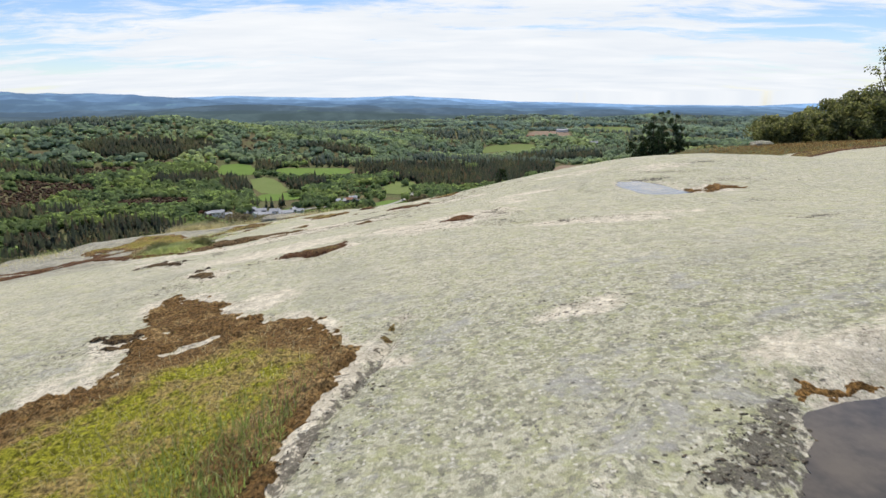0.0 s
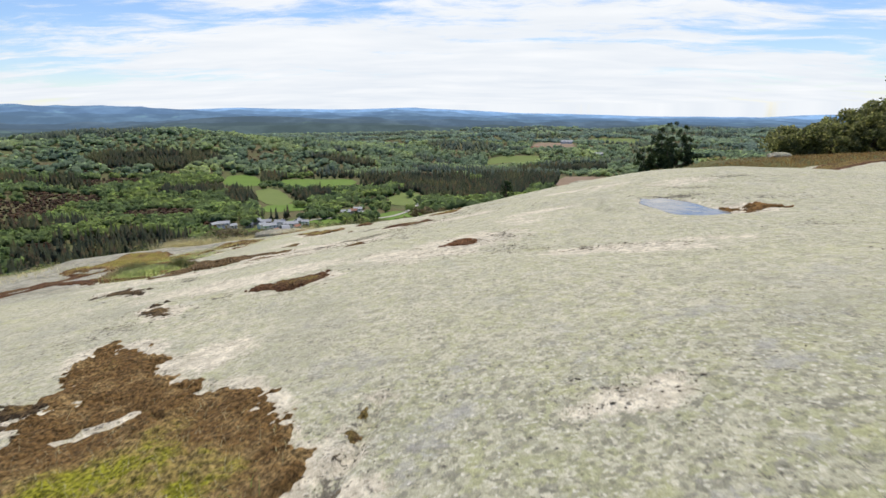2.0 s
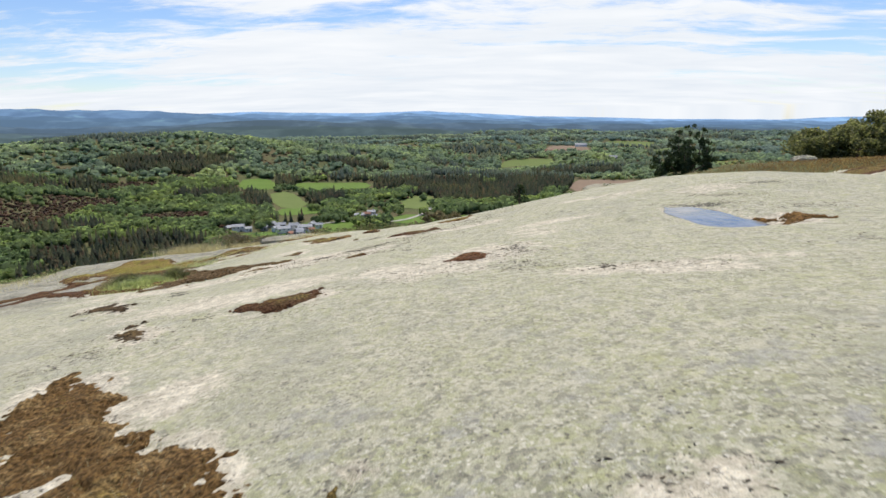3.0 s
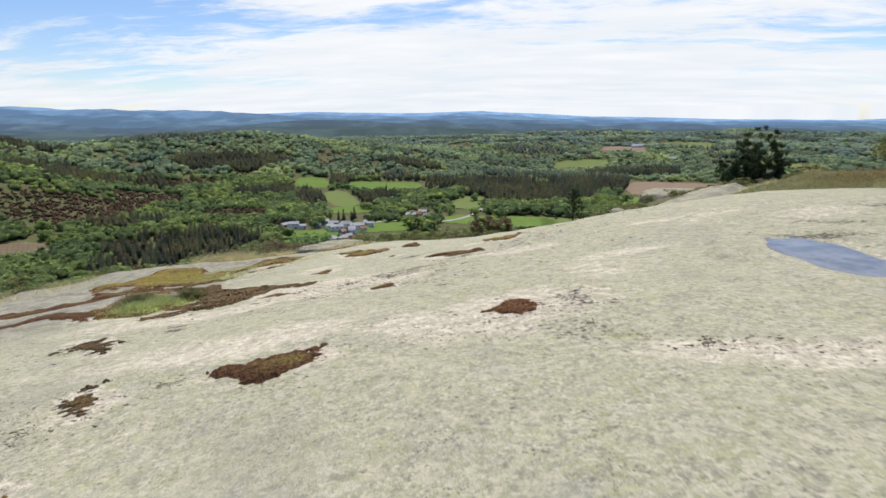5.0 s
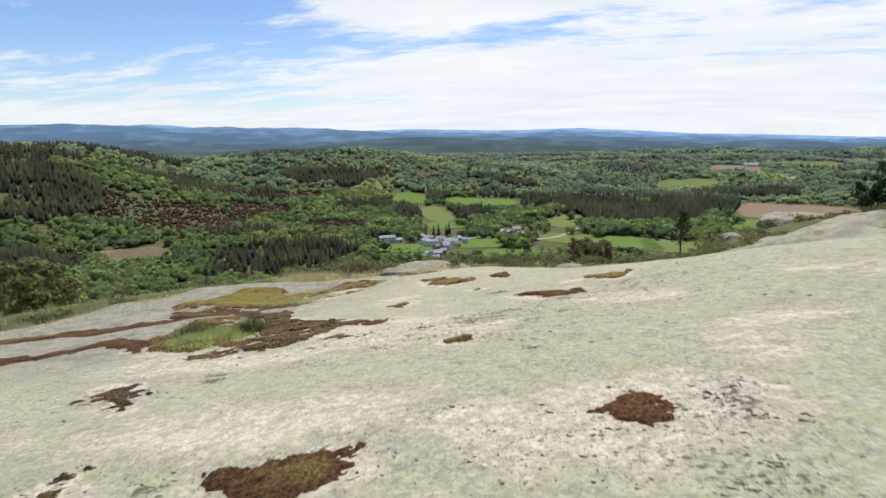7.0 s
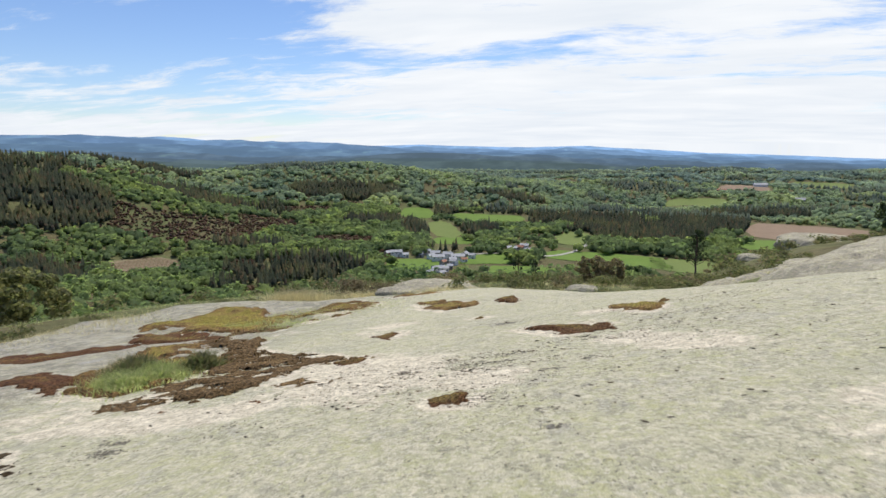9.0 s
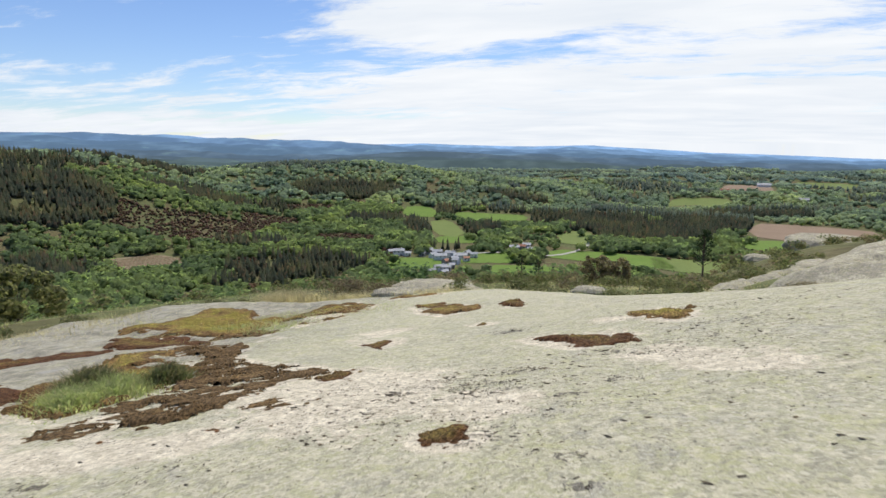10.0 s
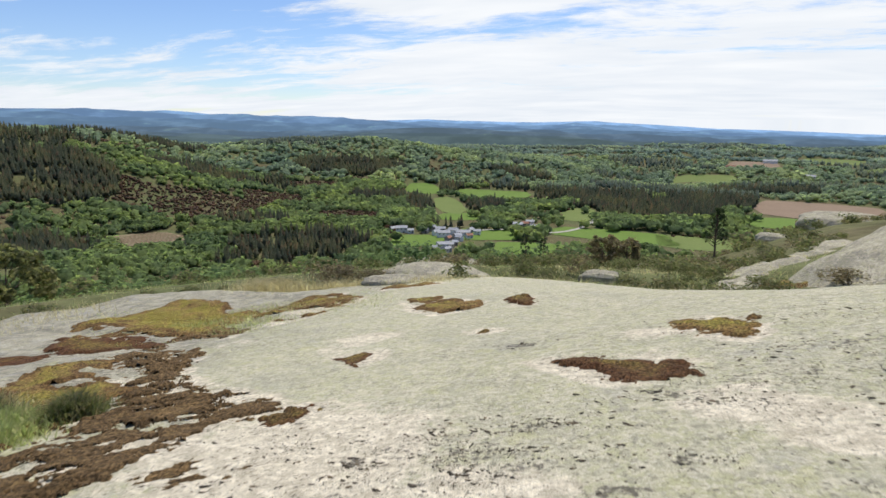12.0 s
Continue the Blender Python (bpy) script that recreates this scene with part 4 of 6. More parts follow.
def in_field(x, y, margin=4):
    m = np.zeros(np.shape(x), bool)
    near = np.hypot(x, y) + 1e-6
    ahead = np.where(near < 1150, 1 + 45 / near, 1.0)
    x0, y0 = x, y
    for cx, cy, a, b, t in FIELDS:
        x, y = x0, y0
        u = (x - cx) * math.cos(t) + (y - cy) * math.sin(t)
        v = -(x - cx) * math.sin(t) + (y - cy) * math.cos(t)
        m |= (np.abs(u) < a + margin) & (np.abs(v) < b + margin)
        x, y = x0 * ahead, y0 * ahead
        u = (x - cx) * math.cos(t) + (y - cy) * math.sin(t)
        v = -(x - cx) * math.sin(t) + (y - cy) * math.cos(t)
        m |= (np.abs(u) < a) & (np.abs(v) < b)
    return m


# ---- woods ----
def clump(seed, level, lobes, spread):
    """A crown of several knobbly lobes, about 1 across and 1 high, standing on z = 0."""
    g = np.random.default_rng(seed)
    v0, f0 = icosphere(level)
    h = Heap()
    for k in range(lobes):
        a = g.uniform(0, 6.28)
        c = np.array([math.cos(a), math.sin(a), 0]) * spread * g.uniform(0.3, 1) * (k > 0)
        c[2] = 0.55 + g.uniform(-0.2, 0.22) * (k > 0)
        s = g.uniform(0.24, 0.36) if k else 0.40
        n = v0 * (1 + 0.13 * g.standard_normal((len(v0), 1)))
        h.add(n * np.array([s, s, s * 1.05]) + c, f0)
    return np.concatenate(h.v), np.concatenate(h.f)


def leaf_cloud(seed, leaves, size, lobes, core=0):
    """A crown of loose leaf sprays on several lobes, about 1 across and 1 high, standing on z = 0."""
    g = np.random.default_rng(seed + 500)
    mid = np.stack([g.uniform(-0.28, 0.28, lobes), g.uniform(-0.28, 0.28, lobes), g.uniform(0.35, 0.72, lobes)], 1)
    rad = g.uniform(0.2, 0.32, lobes)
    k = g.integers(0, lobes, leaves)
    way = g.standard_normal((leaves, 3))
    way /= np.linalg.norm(way, axis=1)[:, None]
    c = mid[k] + way * (rad[k] * g.uniform(0.6, 1.05, leaves) ** 0.7)[:, None]
    c[:, 2] = np.maximum(c[:, 2], 0.05)
    u = g.standard_normal((leaves, 3))
    u -= way * (0.6 * (u * way).sum(1))[:, None]
    u /= np.linalg.norm(u, axis=1)[:, None]
    w = np.cross(way + 0.6 * g.standard_normal((leaves, 3)), u)
    w /= np.linalg.norm(w, axis=1)[:, None]
    s = (size * g.uniform(0.6, 1.25, leaves))[:, None]
    v = np.stack([c - u * s * 0.5, c + w * s * 0.45, c + u * s * 0.55, c - w * s * 0.4], 1).reshape(-1, 3)
    i = np.arange(leaves)[:, None] * 4
    f = np.concatenate([i + np.array([[0, 2, 1]]), i + np.array([[0, 3, 2]])])
    if core:
        cv, cf = icosphere(core)
        cv = cv * (1 + 0.12 * g.standard_normal((len(cv), 1))) * np.array([0.36, 0.36, 0.36]) + np.array([0, 0, 0.5])
        f = np.concatenate([f, cf + len(v)])
        v = np.concatenate([v, cv])
    return v, f


def spire(seed, tiers, sides):
    """A ragged conifer of stacked skirts, 1 high and about 0.4 across."""
    g = np.random.default_rng(seed)
    h = Heap()
    for k in range(tiers):
        lo, hi = 0.12 + 0.8 * k / tiers * 0.85, 0.12 + 0.88 * (k + 1.7) / (tiers + 0.7)
        rad = 0.23 * (1 - 0.72 * k / tiers)
        a = np.linspace(0, 2 * math.pi, sides, endpoint=False) + g.uniform(0, 1)
        rr = rad * (1 + 0.3 * g.standard_normal(sides))
        v = np.stack([rr * np.cos(a), rr * np.sin(a), lo + 0.05 * g.standard_normal(sides)], 1)
        v = np.vstack([v, [[0.02 * g.standard_normal(), 0.02 * g.standard_normal(), min(hi, 1.0)]]])
        h.add(v, np.array([[i, (i + 1) % sides, sides] for i in range(sides)]))
    return np.concatenate(h.v), np.concatenate(h.f)


# bearing, distance, reach across, reach along: stands of pine, and russet heath
PINES = [(-53, 890, 105, 95), (-54, 615, 66, 70), (-36, 760, 45, 34), (-20, 890, 26, 60), (-14.6, 860, 24, 45), (-12.8, 900, 18, 50), (-24, 960, 70, 34), (-27, 1200, 120, 60),
         (2, 920, 105, 90), (-3.2, 1000, 40, 75), (7, 1050, 90, 80), (-40, 1020, 90, 45), (11, 1250, 100, 60), (-33, 1450, 180, 60), (3, 1600, 60, 90), (-22, 1800, 220, 60), (-6, 1900, 120, 60),
         (-46, 1250, 160, 60), (16, 1300, 100, 40), (22, 1750, 160, 60), (-12, 2200, 260, 60), (9, 2150, 240, 60), (-17, 1065, 26, 40), (-10, 1250, 70, 40), (20, 2300, 200, 60), (-30, 2250, 240, 60)]
HEATHS = [(-42, 830, 100, 60), (-34, 930, 50, 40), (-27, 800, 45, 40), (-48, 880, 60, 30), (-30, 1060, 50, 30), (-58, 1250, 130, 60)]


def stand(rows, x, y):
    best = np.zeros(np.shape(x))
    for az, r, a, b in rows:
        cx, cy = polar(az, r)
        c, s = math.cos(radians(az)), math.sin(radians(az))
        u, v = ((x - cx) * c - (y - cy) * s) / a, ((x - cx) * s + (y - cy) * c) / b
        best = np.maximum(best, 1.35 - (u * u + v * v))
    return best


def scatter(r0, r1, gap):
    """Jittered places over the sector that the walk looks across."""
    n = int(radians(112) / 2 * (r1 * r1 - r0 * r0) / (gap * gap))
    r = np.sqrt(rng.uniform(r0 * r0, r1 * r1, n))
    az = np.radians(rng.uniform(-68, 44, n))
    return r * np.sin(az), r * np.cos(az)


def near_house(x, y):
    m = np.zeros(np.shape(x), bool)
    for az, r, reach in ((-16.8, 665, 38), (-17.6, 598, 24), (-21.8, 690, 22), (-9.2, 730, 26)):
        cx, cy = polar(az, r)
        m |= np.hypot(x - cx, (y - cy) * 0.8) < reach
    return m


def pine_stands():
    """Close-grown pines of the nearer plantations."""
    shapes = [spire(130 + k, 4, 7) for k in range(4)]
    x, y = scatter(420, 1250, 5.8)
    keep = ~in_field(x, y, 2) & (stand(PINES, x, y) + 0.45 * vnoise(x / 45, y / 45, 85) > 0.42) & ~near_house(x, y)
    x, y = x[keep], y[keep]
    z = terrain(x, y) - 0.5
    h = Heap()
    pick = rng.integers(0, 4, len(x))
    for s, (v, f) in enumerate(shapes):
        q = np.where(pick == s)[0]
        tall = rng.uniform(11, 19, len(q))
        wide = tall * rng.uniform(0.6, 0.9, len(q))
        h.many(v, f, np.stack([x[q], y[q], z[q]], 1), np.stack([wide, wide, tall], 1), rng.uniform(0, 6.28, len(q)), True)
    thing("pine_plantation", h.mesh("pine_plantation", CONIFER), "close-grown dark pine plantation in the valley", "woodland", kind="stuff")


def heath_beds():
    """Close russet scrub on the felled slopes."""
    shapes = [clump(150 + k, 1, 1, 0.2) for k in range(4)]
    x, y = scatter(560, 1150, 5.5)
    keep = (stand(HEATHS, x, y) + 0.4 * vnoise(x / 40, y / 40, 87) > 0.25) & ~in_field(x, y, 2)
    x, y = x[keep], y[keep]
    z = terrain(x, y) - 0.4
    h = Heap()
    pick = rng.integers(0, 4, len(x))
    for s, (v, f) in enumerate(shapes):
        q = np.where(pick == s)[0]
        tall = rng.uniform(2.0, 4.5, len(q))
        h.many(v, f, np.stack([x[q], y[q], z[q]], 1), np.stack([tall * 1.5, tall * 1.5, tall], 1), rng.uniform(0, 6.28, len(q)))
    thing("heath_bed", h.mesh("heath_bed", HEATH), "russet scrub on a felled slope", "heath", kind="stuff")


def woods():
    leaf_a = [leaf_cloud(k, 130, 0.17, 7, 1) for k in range(4)]
    leaf_b = [leaf_cloud(10 + k, 56, 0.24, 6, 1) for k in range(6)]
    leaf_e = [leaf_cloud(80 + k, 26, 0.34, 4, 1) for k in range(6)]
    leaf_c = [leaf_cloud(20 + k, 7, 0.44, 4, 1) for k in range(6)]
    leaf_d = [leaf_cloud(40 + k, 3, 0.5, 3, 1) for k in range(6)]
    pine_a = [spire(30 + k, 5, 8) for k in range(3)]
    pine_b = [spire(40 + k, 3, 6) for k in range(3)]
    bands = ((150, 520, 11.0, leaf_a, pine_a), (520, 760, 8.0, leaf_b, pine_a), (760, 1100, 8.5, leaf_e, pine_a), (1100, 1700, 11.0, leaf_c, pine_b), (1700, 2650, 16.0, leaf_d, pine_b))
    for i, (r0, r1, gap, leaves, needles) in enumerate(bands):
        x, y = scatter(r0, r1, gap)
        hedge = (np.abs(vnoise(x / 38, y / 38, 99)) < 0.10) & (rng.uniform(0, 1, len(x)) < 0.6)
        keep = (~in_field(x, y) | (hedge & ~in_field(x, y, -18) & (np.hypot(x, y) < 900))) & ~near_house(x, y) & ~((np.hypot(x, y) < 330) & (np.degrees(np.arctan2(x, y)) > 8))
        keep &= ~((np.hypot(x, y) < 330) & (fbm(x / 60, y / 60, 77, 2) < -0.15))
        bearing, away = np.degrees(np.arctan2(x, y)), np.hypot(x, y)
        keep &= ~((bearing > 20) & (away < 1000)) & ~((bearing > -12) & (away < 480))
        x, y = x[keep], y[keep]
        n = fbm(x / 170, y / 170, 81, 4)
        p = stand(PINES, x, y) + 0.45 * vnoise(x / 45, y / 45, 85)
        heathy = stand(HEATHS, x, y) + 0.4 * vnoise(x / 40, y / 40, 87) > 0.25
        pines = (p > 0.42) | ((n > (0.40 if i < 3 else 0.50)) & ~heathy)
        pines &= ~((p > 0.42) & (np.hypot(x, y) > 420) & (np.hypot(x, y) < 1250))
        plant = (p > 0.42) & ~pines
        heath = ~pines & ~plant & (stand(HEATHS, x, y) + 0.4 * vnoise(x / 40, y / 40, 87) > 0.25)
        thin = fbm(x / 80, y / 80, 91, 3) < -0.95
        z = terrain(x, y) - 0.5
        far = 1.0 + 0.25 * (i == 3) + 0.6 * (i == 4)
        # from the fourth band out, the leaf colours carry the haze
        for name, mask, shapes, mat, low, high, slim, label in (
                ("conifer_wood", pines, needles, CONIFER if i < 3 else FAR_PINE_HAZED, 13 - 2 * (i > 2), 21 - 5 * (i > 2), 0.62 + 0.25 * (i > 2), "dark green pine wood on the valley side"),
                ("broadleaf_wood", ~pines & ~plant & ~heath & ~thin, leaves, (BROADLEAF, BROADLEAF, BROADLEAF, FAR_WOOD_HAZED, DISTANT_WOOD_HAZED)[i], 7, 13, 1.2, "fresh green broadleaf wood in spring leaf"),
                ("heath_scrub", heath | (thin & ~pines & ~plant), leaves, HEATH, 2, 4.5, 1.6, "russet and brown heath scrub on the slope")):
            k = np.where(mask)[0]
            if not len(k):
                continue
            h = Heap()
            pick = rng.integers(0, len(shapes), len(k))
            for s, (v, f) in enumerate(shapes):
                q = k[pick == s]
                if not len(q):
                    continue
                tall = rng.uniform(low, high, len(q))
                if name != "conifer_wood":
                    tall = tall * (0.75 + 0.3 * (1 + vnoise(x[q] / 60, y[q] / 60, 95)))
                wide = tall * slim * rng.uniform(0.85, 1.2, len(q)) * (far ** 0.8)
                h.many(v, f, np.stack([x[q], y[q], z[q]], 1), np.stack([wide, wide, tall], 1), rng.uniform(0, 6.28, len(q)), True)
            thing(name, h.mesh(name, mat), label, "woodland", kind="stuff")


woods()
pine_stands()
heath_beds()


# ---- the hamlet ----
STUCCO = plain("whitewashed_stucco", (0.78, 0.76, 0.71), 0.9, 0.12, 0.8)
STONE = plain("grey_field_stone", (0.30, 0.28, 0.25), 0.9, 0.3, 1.5)
SLATE = plain("grey_slate_roof", (0.34, 0.345, 0.36), 0.6, 0.3, 0.9)
TILE = plain("red_tile_roof", (0.33, 0.16, 0.10), 0.8, 0.25, 0.9)
DARK_PANE = plain("dark_window_pane", (0.03, 0.035, 0.04), 0.15, 0.2, 1.0)
WOOD = plain("grey_barn_wood", (0.14, 0.11, 0.085), 0.85, 0.25, 1.0)


def box_mesh(name, material, x0, x1, y0, y1, z0, z1):
    bm = bmesh.new()
    bmesh.ops.create_cube(bm, size=1, matrix=Matrix.LocRotScale(((x0 + x1) / 2, (y0 + y1) / 2, (z0 + z1) / 2), None, (x1 - x0, y1 - y0, z1 - z0)))
    return from_bm(name, bm, material)


def house(az, r, wide, deep, high, turn, walls, roofing, label):
    wide, deep = wide * 0.8, deep * 0.8
    x, y = polar(az, r)
    z = float(terrain(x, y)) - 0.6
    ob = tagged(new("house"), label, "house", "houses of the hamlet")
    w, d, h = wide / 2, deep / 2, high + 0.6
    ridge = h + deep * 0.30
    bm = bmesh.new()
    pts = [(-w, -d, 0), (w, -d, 0), (w, d, 0), (-w, d, 0), (-w, -d, h), (w, -d, h), (w, d, h), (-w, d, h), (-w, 0, ridge), (w, 0, ridge)]
    v = [bm.verts.new(p) for p in pts]
    for f in ((0, 1, 5, 4), (2, 3, 7, 6), (1, 2, 6, 9, 5), (3, 0, 4, 8, 7)):
        bm.faces.new([v[i] for i in f])
    part("wall", from_bm("wall", bm, walls), ob)
    bm = bmesh.new()
    o, t = 0.5, 0.3
    for s in (-1, 1):
        q = [(-w - o, s * (d + o), h - o * 0.6), (w + o, s * (d + o), h - o * 0.6), (w + o, 0, ridge), (-w - o, 0, ridge)]
        lo = [bm.verts.new((a, b, c + 0.03)) for a, b, c in q]
        hi = [bm.verts.new((a, b, c + t)) for a, b, c in q]
        bm.faces.new(lo), bm.faces.new(hi)
        for i in range(4):
            bm.faces.new((lo[i], lo[(i + 1) % 4], hi[(i + 1) % 4], hi[i]))
    bmesh.ops.recalc_face_normals(bm, faces=bm.faces)
    part("roof", from_bm("roof", bm, roofing), ob)
    n = max(2, int(wide / 4))
    for i in range(n):
        cx = -w + (i + 0.5) * wide / n
        for s in (-1, 1):
            part("window", box_mesh("window", DARK_PANE, cx - 0.6, cx + 0.6, s * d - 0.08, s * d + 0.08, h - 2.2, h - 0.8), ob)
    part("door", box_mesh("door", WOOD, -0.7 + w * 0.4, 0.7 + w * 0.4, -d - 0.1, -d + 0.1, 0.6, 2.8), ob)
    if wide > 9:
        part("chimney", box_mesh("chimney", walls, w * 0.5, w * 0.5 + 0.9, -0.45, 0.45, ridge - 0.8, ridge + 1.2), ob)
    ob.matrix_basis = pose(x, y, z, 0, 0, turn - az)
    HOUSES.append((x, y, max(wide, deep)))


HOUSES = []
for row in ((-17.6, 660, 18, 9, 6, 8, STUCCO, SLATE), (-16.6, 676, 14, 9, 6, -20, STUCCO, SLATE), (-15.6, 668, 20, 10, 5, 5, STUCCO, SLATE),
            (-16.2, 650, 12, 8, 5, 40, STONE, SLATE), (-17.9, 690, 15, 8, 5, -5, STONE, SLATE), (-18.8, 700, 13, 8, 5, 15, STONE, SLATE),
            (-14.9, 690, 13, 8, 4, 70, STONE, SLATE), (-17.6, 598, 16, 9, 6, 12, STUCCO, SLATE), (-18.4, 590, 10, 7, 4, -15, STONE, SLATE),
            (-16.9, 606, 9, 7, 4, 20, STUCCO, SLATE), (-21.8, 690, 17, 9, 6, 0, STUCCO, SLATE), (-22.6, 698, 10, 8, 4, 30, STONE, SLATE), (-20.9, 684, 9, 7, 4, 10, STUCCO, SLATE),
            (-16.0, 640, 10, 8, 5, -30, STUCCO, SLATE), (-15.0, 655, 9, 7, 4, 25, STUCCO, TILE), (-18.3, 672, 11, 8, 5, 35, STUCCO, SLATE), (-17.1, 640, 9, 7, 4, 60, STONE, TILE),
            (-14.2, 676, 10, 7, 5, -10, STUCCO, SLATE), (-19.4, 684, 9, 7, 4, -25, STONE, SLATE), (-17.2, 585, 11, 7, 4, 45, STUCCO, SLATE), (-16.4, 618, 8, 7, 4, 0, STONE, SLATE)):
    house(*row, "white and grey farmhouse with a slate roof in the hamlet")
for row in ((-10.2, 728, 15, 9, 5, 5, STONE, SLATE), (-9.4, 735, 12, 8, 5, -20, STONE, TILE), (-8.6, 722, 11, 8, 4, 15, STONE, SLATE), (-9.0, 748, 13, 8, 5, 0, STUCCO, SLATE), (-7.9, 715, 9, 7, 4, 40, STONE, SLATE)):
    house(*row, "grey stone farmhouse in the upper hamlet")
for row in ((14.5, 1480, 34, 14, 7, 5, STUCCO, SLATE), (8.6, 1560, 26, 12, 6, 0, STUCCO, TILE), (11.6, 1700, 40, 14, 6, 10, STUCCO, SLATE)):
    house(*row, "long pale farm building far across the valley")


def track(points, wide, label):
    """A lane that follows the ground through places given as bearing and distance."""
    p = np.array([polar(a, r) for a, r in points])
    k = np.linspace(0, len(p) - 1, 60)
    x, y = np.interp(k, np.arange(len(p)), p[:, 0]), np.interp(k, np.arange(len(p)), p[:, 1])
    dx, dy = np.gradient(x), np.gradient(y)
    n = np.hypot(dx, dy)
    e = np.linspace(-0.5, 0.5, 4) * wide
    px, py = x[:, None] - (dy / n)[:, None] * e, y[:, None] + (dx / n)[:, None] * e
    me = mesh_of("road", np.stack([px, py, terrain(px, py) + 0.75], -1).reshape(-1, 3), grid_faces(60, 4)[:, ::-1], TRACK)
    tagged(new("road", me), label, "lane", kind="structure")
    LANES.append(np.stack([x, y], 1))


LANES = []
track([(-8.5, 700), (-6.6, 700), (-5.4, 712), (-4.2, 735), (-3.0, 790), (-2.2, 850)], 6, "pale gravel lane between green meadows")
track([(-18.4, 575), (-17.2, 625), (-17.0, 655), (-15.4, 690), (-13.2, 706), (-10.5, 715)], 6, "pale village lane between houses")


def vine_rows():
    """Low bushy rows along the contour of the terraced plot."""
    cx, cy, a, b, t = FIELDS[7]
    plot = tagged(new("vineyard"), "terraced plot of low dark vine rows on a slope", "vineyard")
    for k in range(13):
        v = -0.86 * b + 1.72 * b * k / 12
        u = np.linspace(-0.9 * a, 0.9 * a, 26)
        w = np.array([[-0.5, 0.0], [-0.35, 0.16], [0.0, 0.24], [0.35, 0.16], [0.5, 0.0]])
        across = v + w[None, :, 0] + 0.25 * vnoise(u[:, None] / 3, np.full((1, 5), 2.0 * k), 5)
        c, s = math.cos(t + 0.5), math.sin(t + 0.5)
        x, y = cx + u[:, None] * c - across * s, cy + u[:, None] * s + across * c
        z = terrain(x, y) + 0.5 + w[None, :, 1] * (1 + 0.3 * vnoise(u[:, None], np.full((1, 5), 3.0 * k), 7))
        me = mesh_of("vine_row", np.stack([x, y, z], -1).reshape(-1, 3), grid_faces(26, 5), HEATH)
        part("vine_row", me, plot)


vine_rows()


# ---- moss in the hollows of the granite ----
def cells(x, y, size, seed):
    """Rounded cushions: 1 at the middle of each cell, falling to 0 at its rim."""
    u, v = x / size, y / size
    iu, iv = np.floor(u), np.floor(v)
    best = np.full(np.shape(x), 9.0)
    for a in (-1, 0, 1):
        for b in (-1, 0, 1):
            cu, cv = iu + a, iv + b
            n = np.sin(cu * 127.1 + cv * 311.7 + seed) * 43758.5453
            m = np.sin(cu * 269.5 + cv * 183.3 + seed) * 43758.5453
            best = np.minimum(best, (u - cu - (n - np.floor(n))) ** 2 + (v - cv - (m - np.floor(m))) ** 2)
    return np.sqrt(np.clip(1 - best / 0.75, 0, 1))


def moss_material(name, rim, middle, heart, fleck):
    m, t, b = material(name, 0.95, 0.15)
    p = place(t)
    n = tex(t, "ShaderNodeTexNoise", p, 9.0, 6, 0.75).outputs[0]
    f = tex(t, "ShaderNodeTexNoise", p, 34.0, 6, 0.8).outputs[0]
    k = calc(t, "ADD", attr(t, "core"), calc(t, "MULTIPLY", calc(t, "SUBTRACT", tex(t, "ShaderNodeTexNoise", p, 4.5, 7, 0.75).outputs[0], 0.5), 1.5))
    c = ramp(t, k, [(0.0, rim), (0.25, rim), (0.5, middle), (0.8, heart)])
    c = mix(t, step(t, tex(t, "ShaderNodeTexNoise", p, 2.6, 6, 0.75).outputs[0], 0.48, 0.62, 0, 0.75), c, mix(t, n, tuple(q * 0.9 for q in middle), tuple(q * 1.7 for q in fleck)))
    c = mix(t, step(t, tex(t, "ShaderNodeTexNoise", p, 22.0, 5, 0.7).outputs[0], 0.56, 0.68, 0, 0.7), c, fleck)
    c = mix(t, 1.0, c, ramp(t, f, [(0.40, (0.30, 0.30, 0.30)), (0.5, (0.95, 0.95, 0.95)), (0.60, (2.0, 1.95, 1.85))]), "MULTIPLY")
    t.links.new(c, b.inputs["Base Color"])
    bump(t, b, calc(t, "ADD", f, n), 1.0, 0.02)
    return m


MOSS = {
    "green": moss_material("yellow_green_moss", (0.15, 0.088, 0.032), (0.235, 0.160, 0.058), (0.245, 0.240, 0.022), (0.24, 0.165, 0.08)),
    "brown": moss_material("red_brown_moss", (0.098, 0.048, 0.024), (0.125, 0.068, 0.028), (0.165, 0.12, 0.038), (0.055, 0.032, 0.018)),
    "dark": moss_material("dark_brown_moss", (0.075, 0.055, 0.034), (0.115, 0.075, 0.036), (0.15, 0.10, 0.038), (0.05, 0.038, 0.026)),
    "crumbly": moss_material("crumbly_brown_moss", (0.13, 0.086, 0.042), (0.175, 0.118, 0.054), (0.20, 0.128, 0.058), (0.08, 0.054, 0.032)),
    "olive": moss_material("olive_yellow_moss", (0.135, 0.082, 0.036), (0.20, 0.15, 0.048), (0.23, 0.195, 0.045), (0.17, 0.098, 0.042)),
    "rust": moss_material("rust_red_moss", (0.115, 0.050, 0.024), (0.145, 0.064, 0.027), (0.15, 0.075, 0.03), (0.06, 0.030, 0.018)),
    "orange": moss_material("orange_brown_moss", (0.12, 0.07, 0.025), (0.20, 0.11, 0.035), (0.22, 0.125, 0.04), (0.09, 0.05, 0.02)),
}
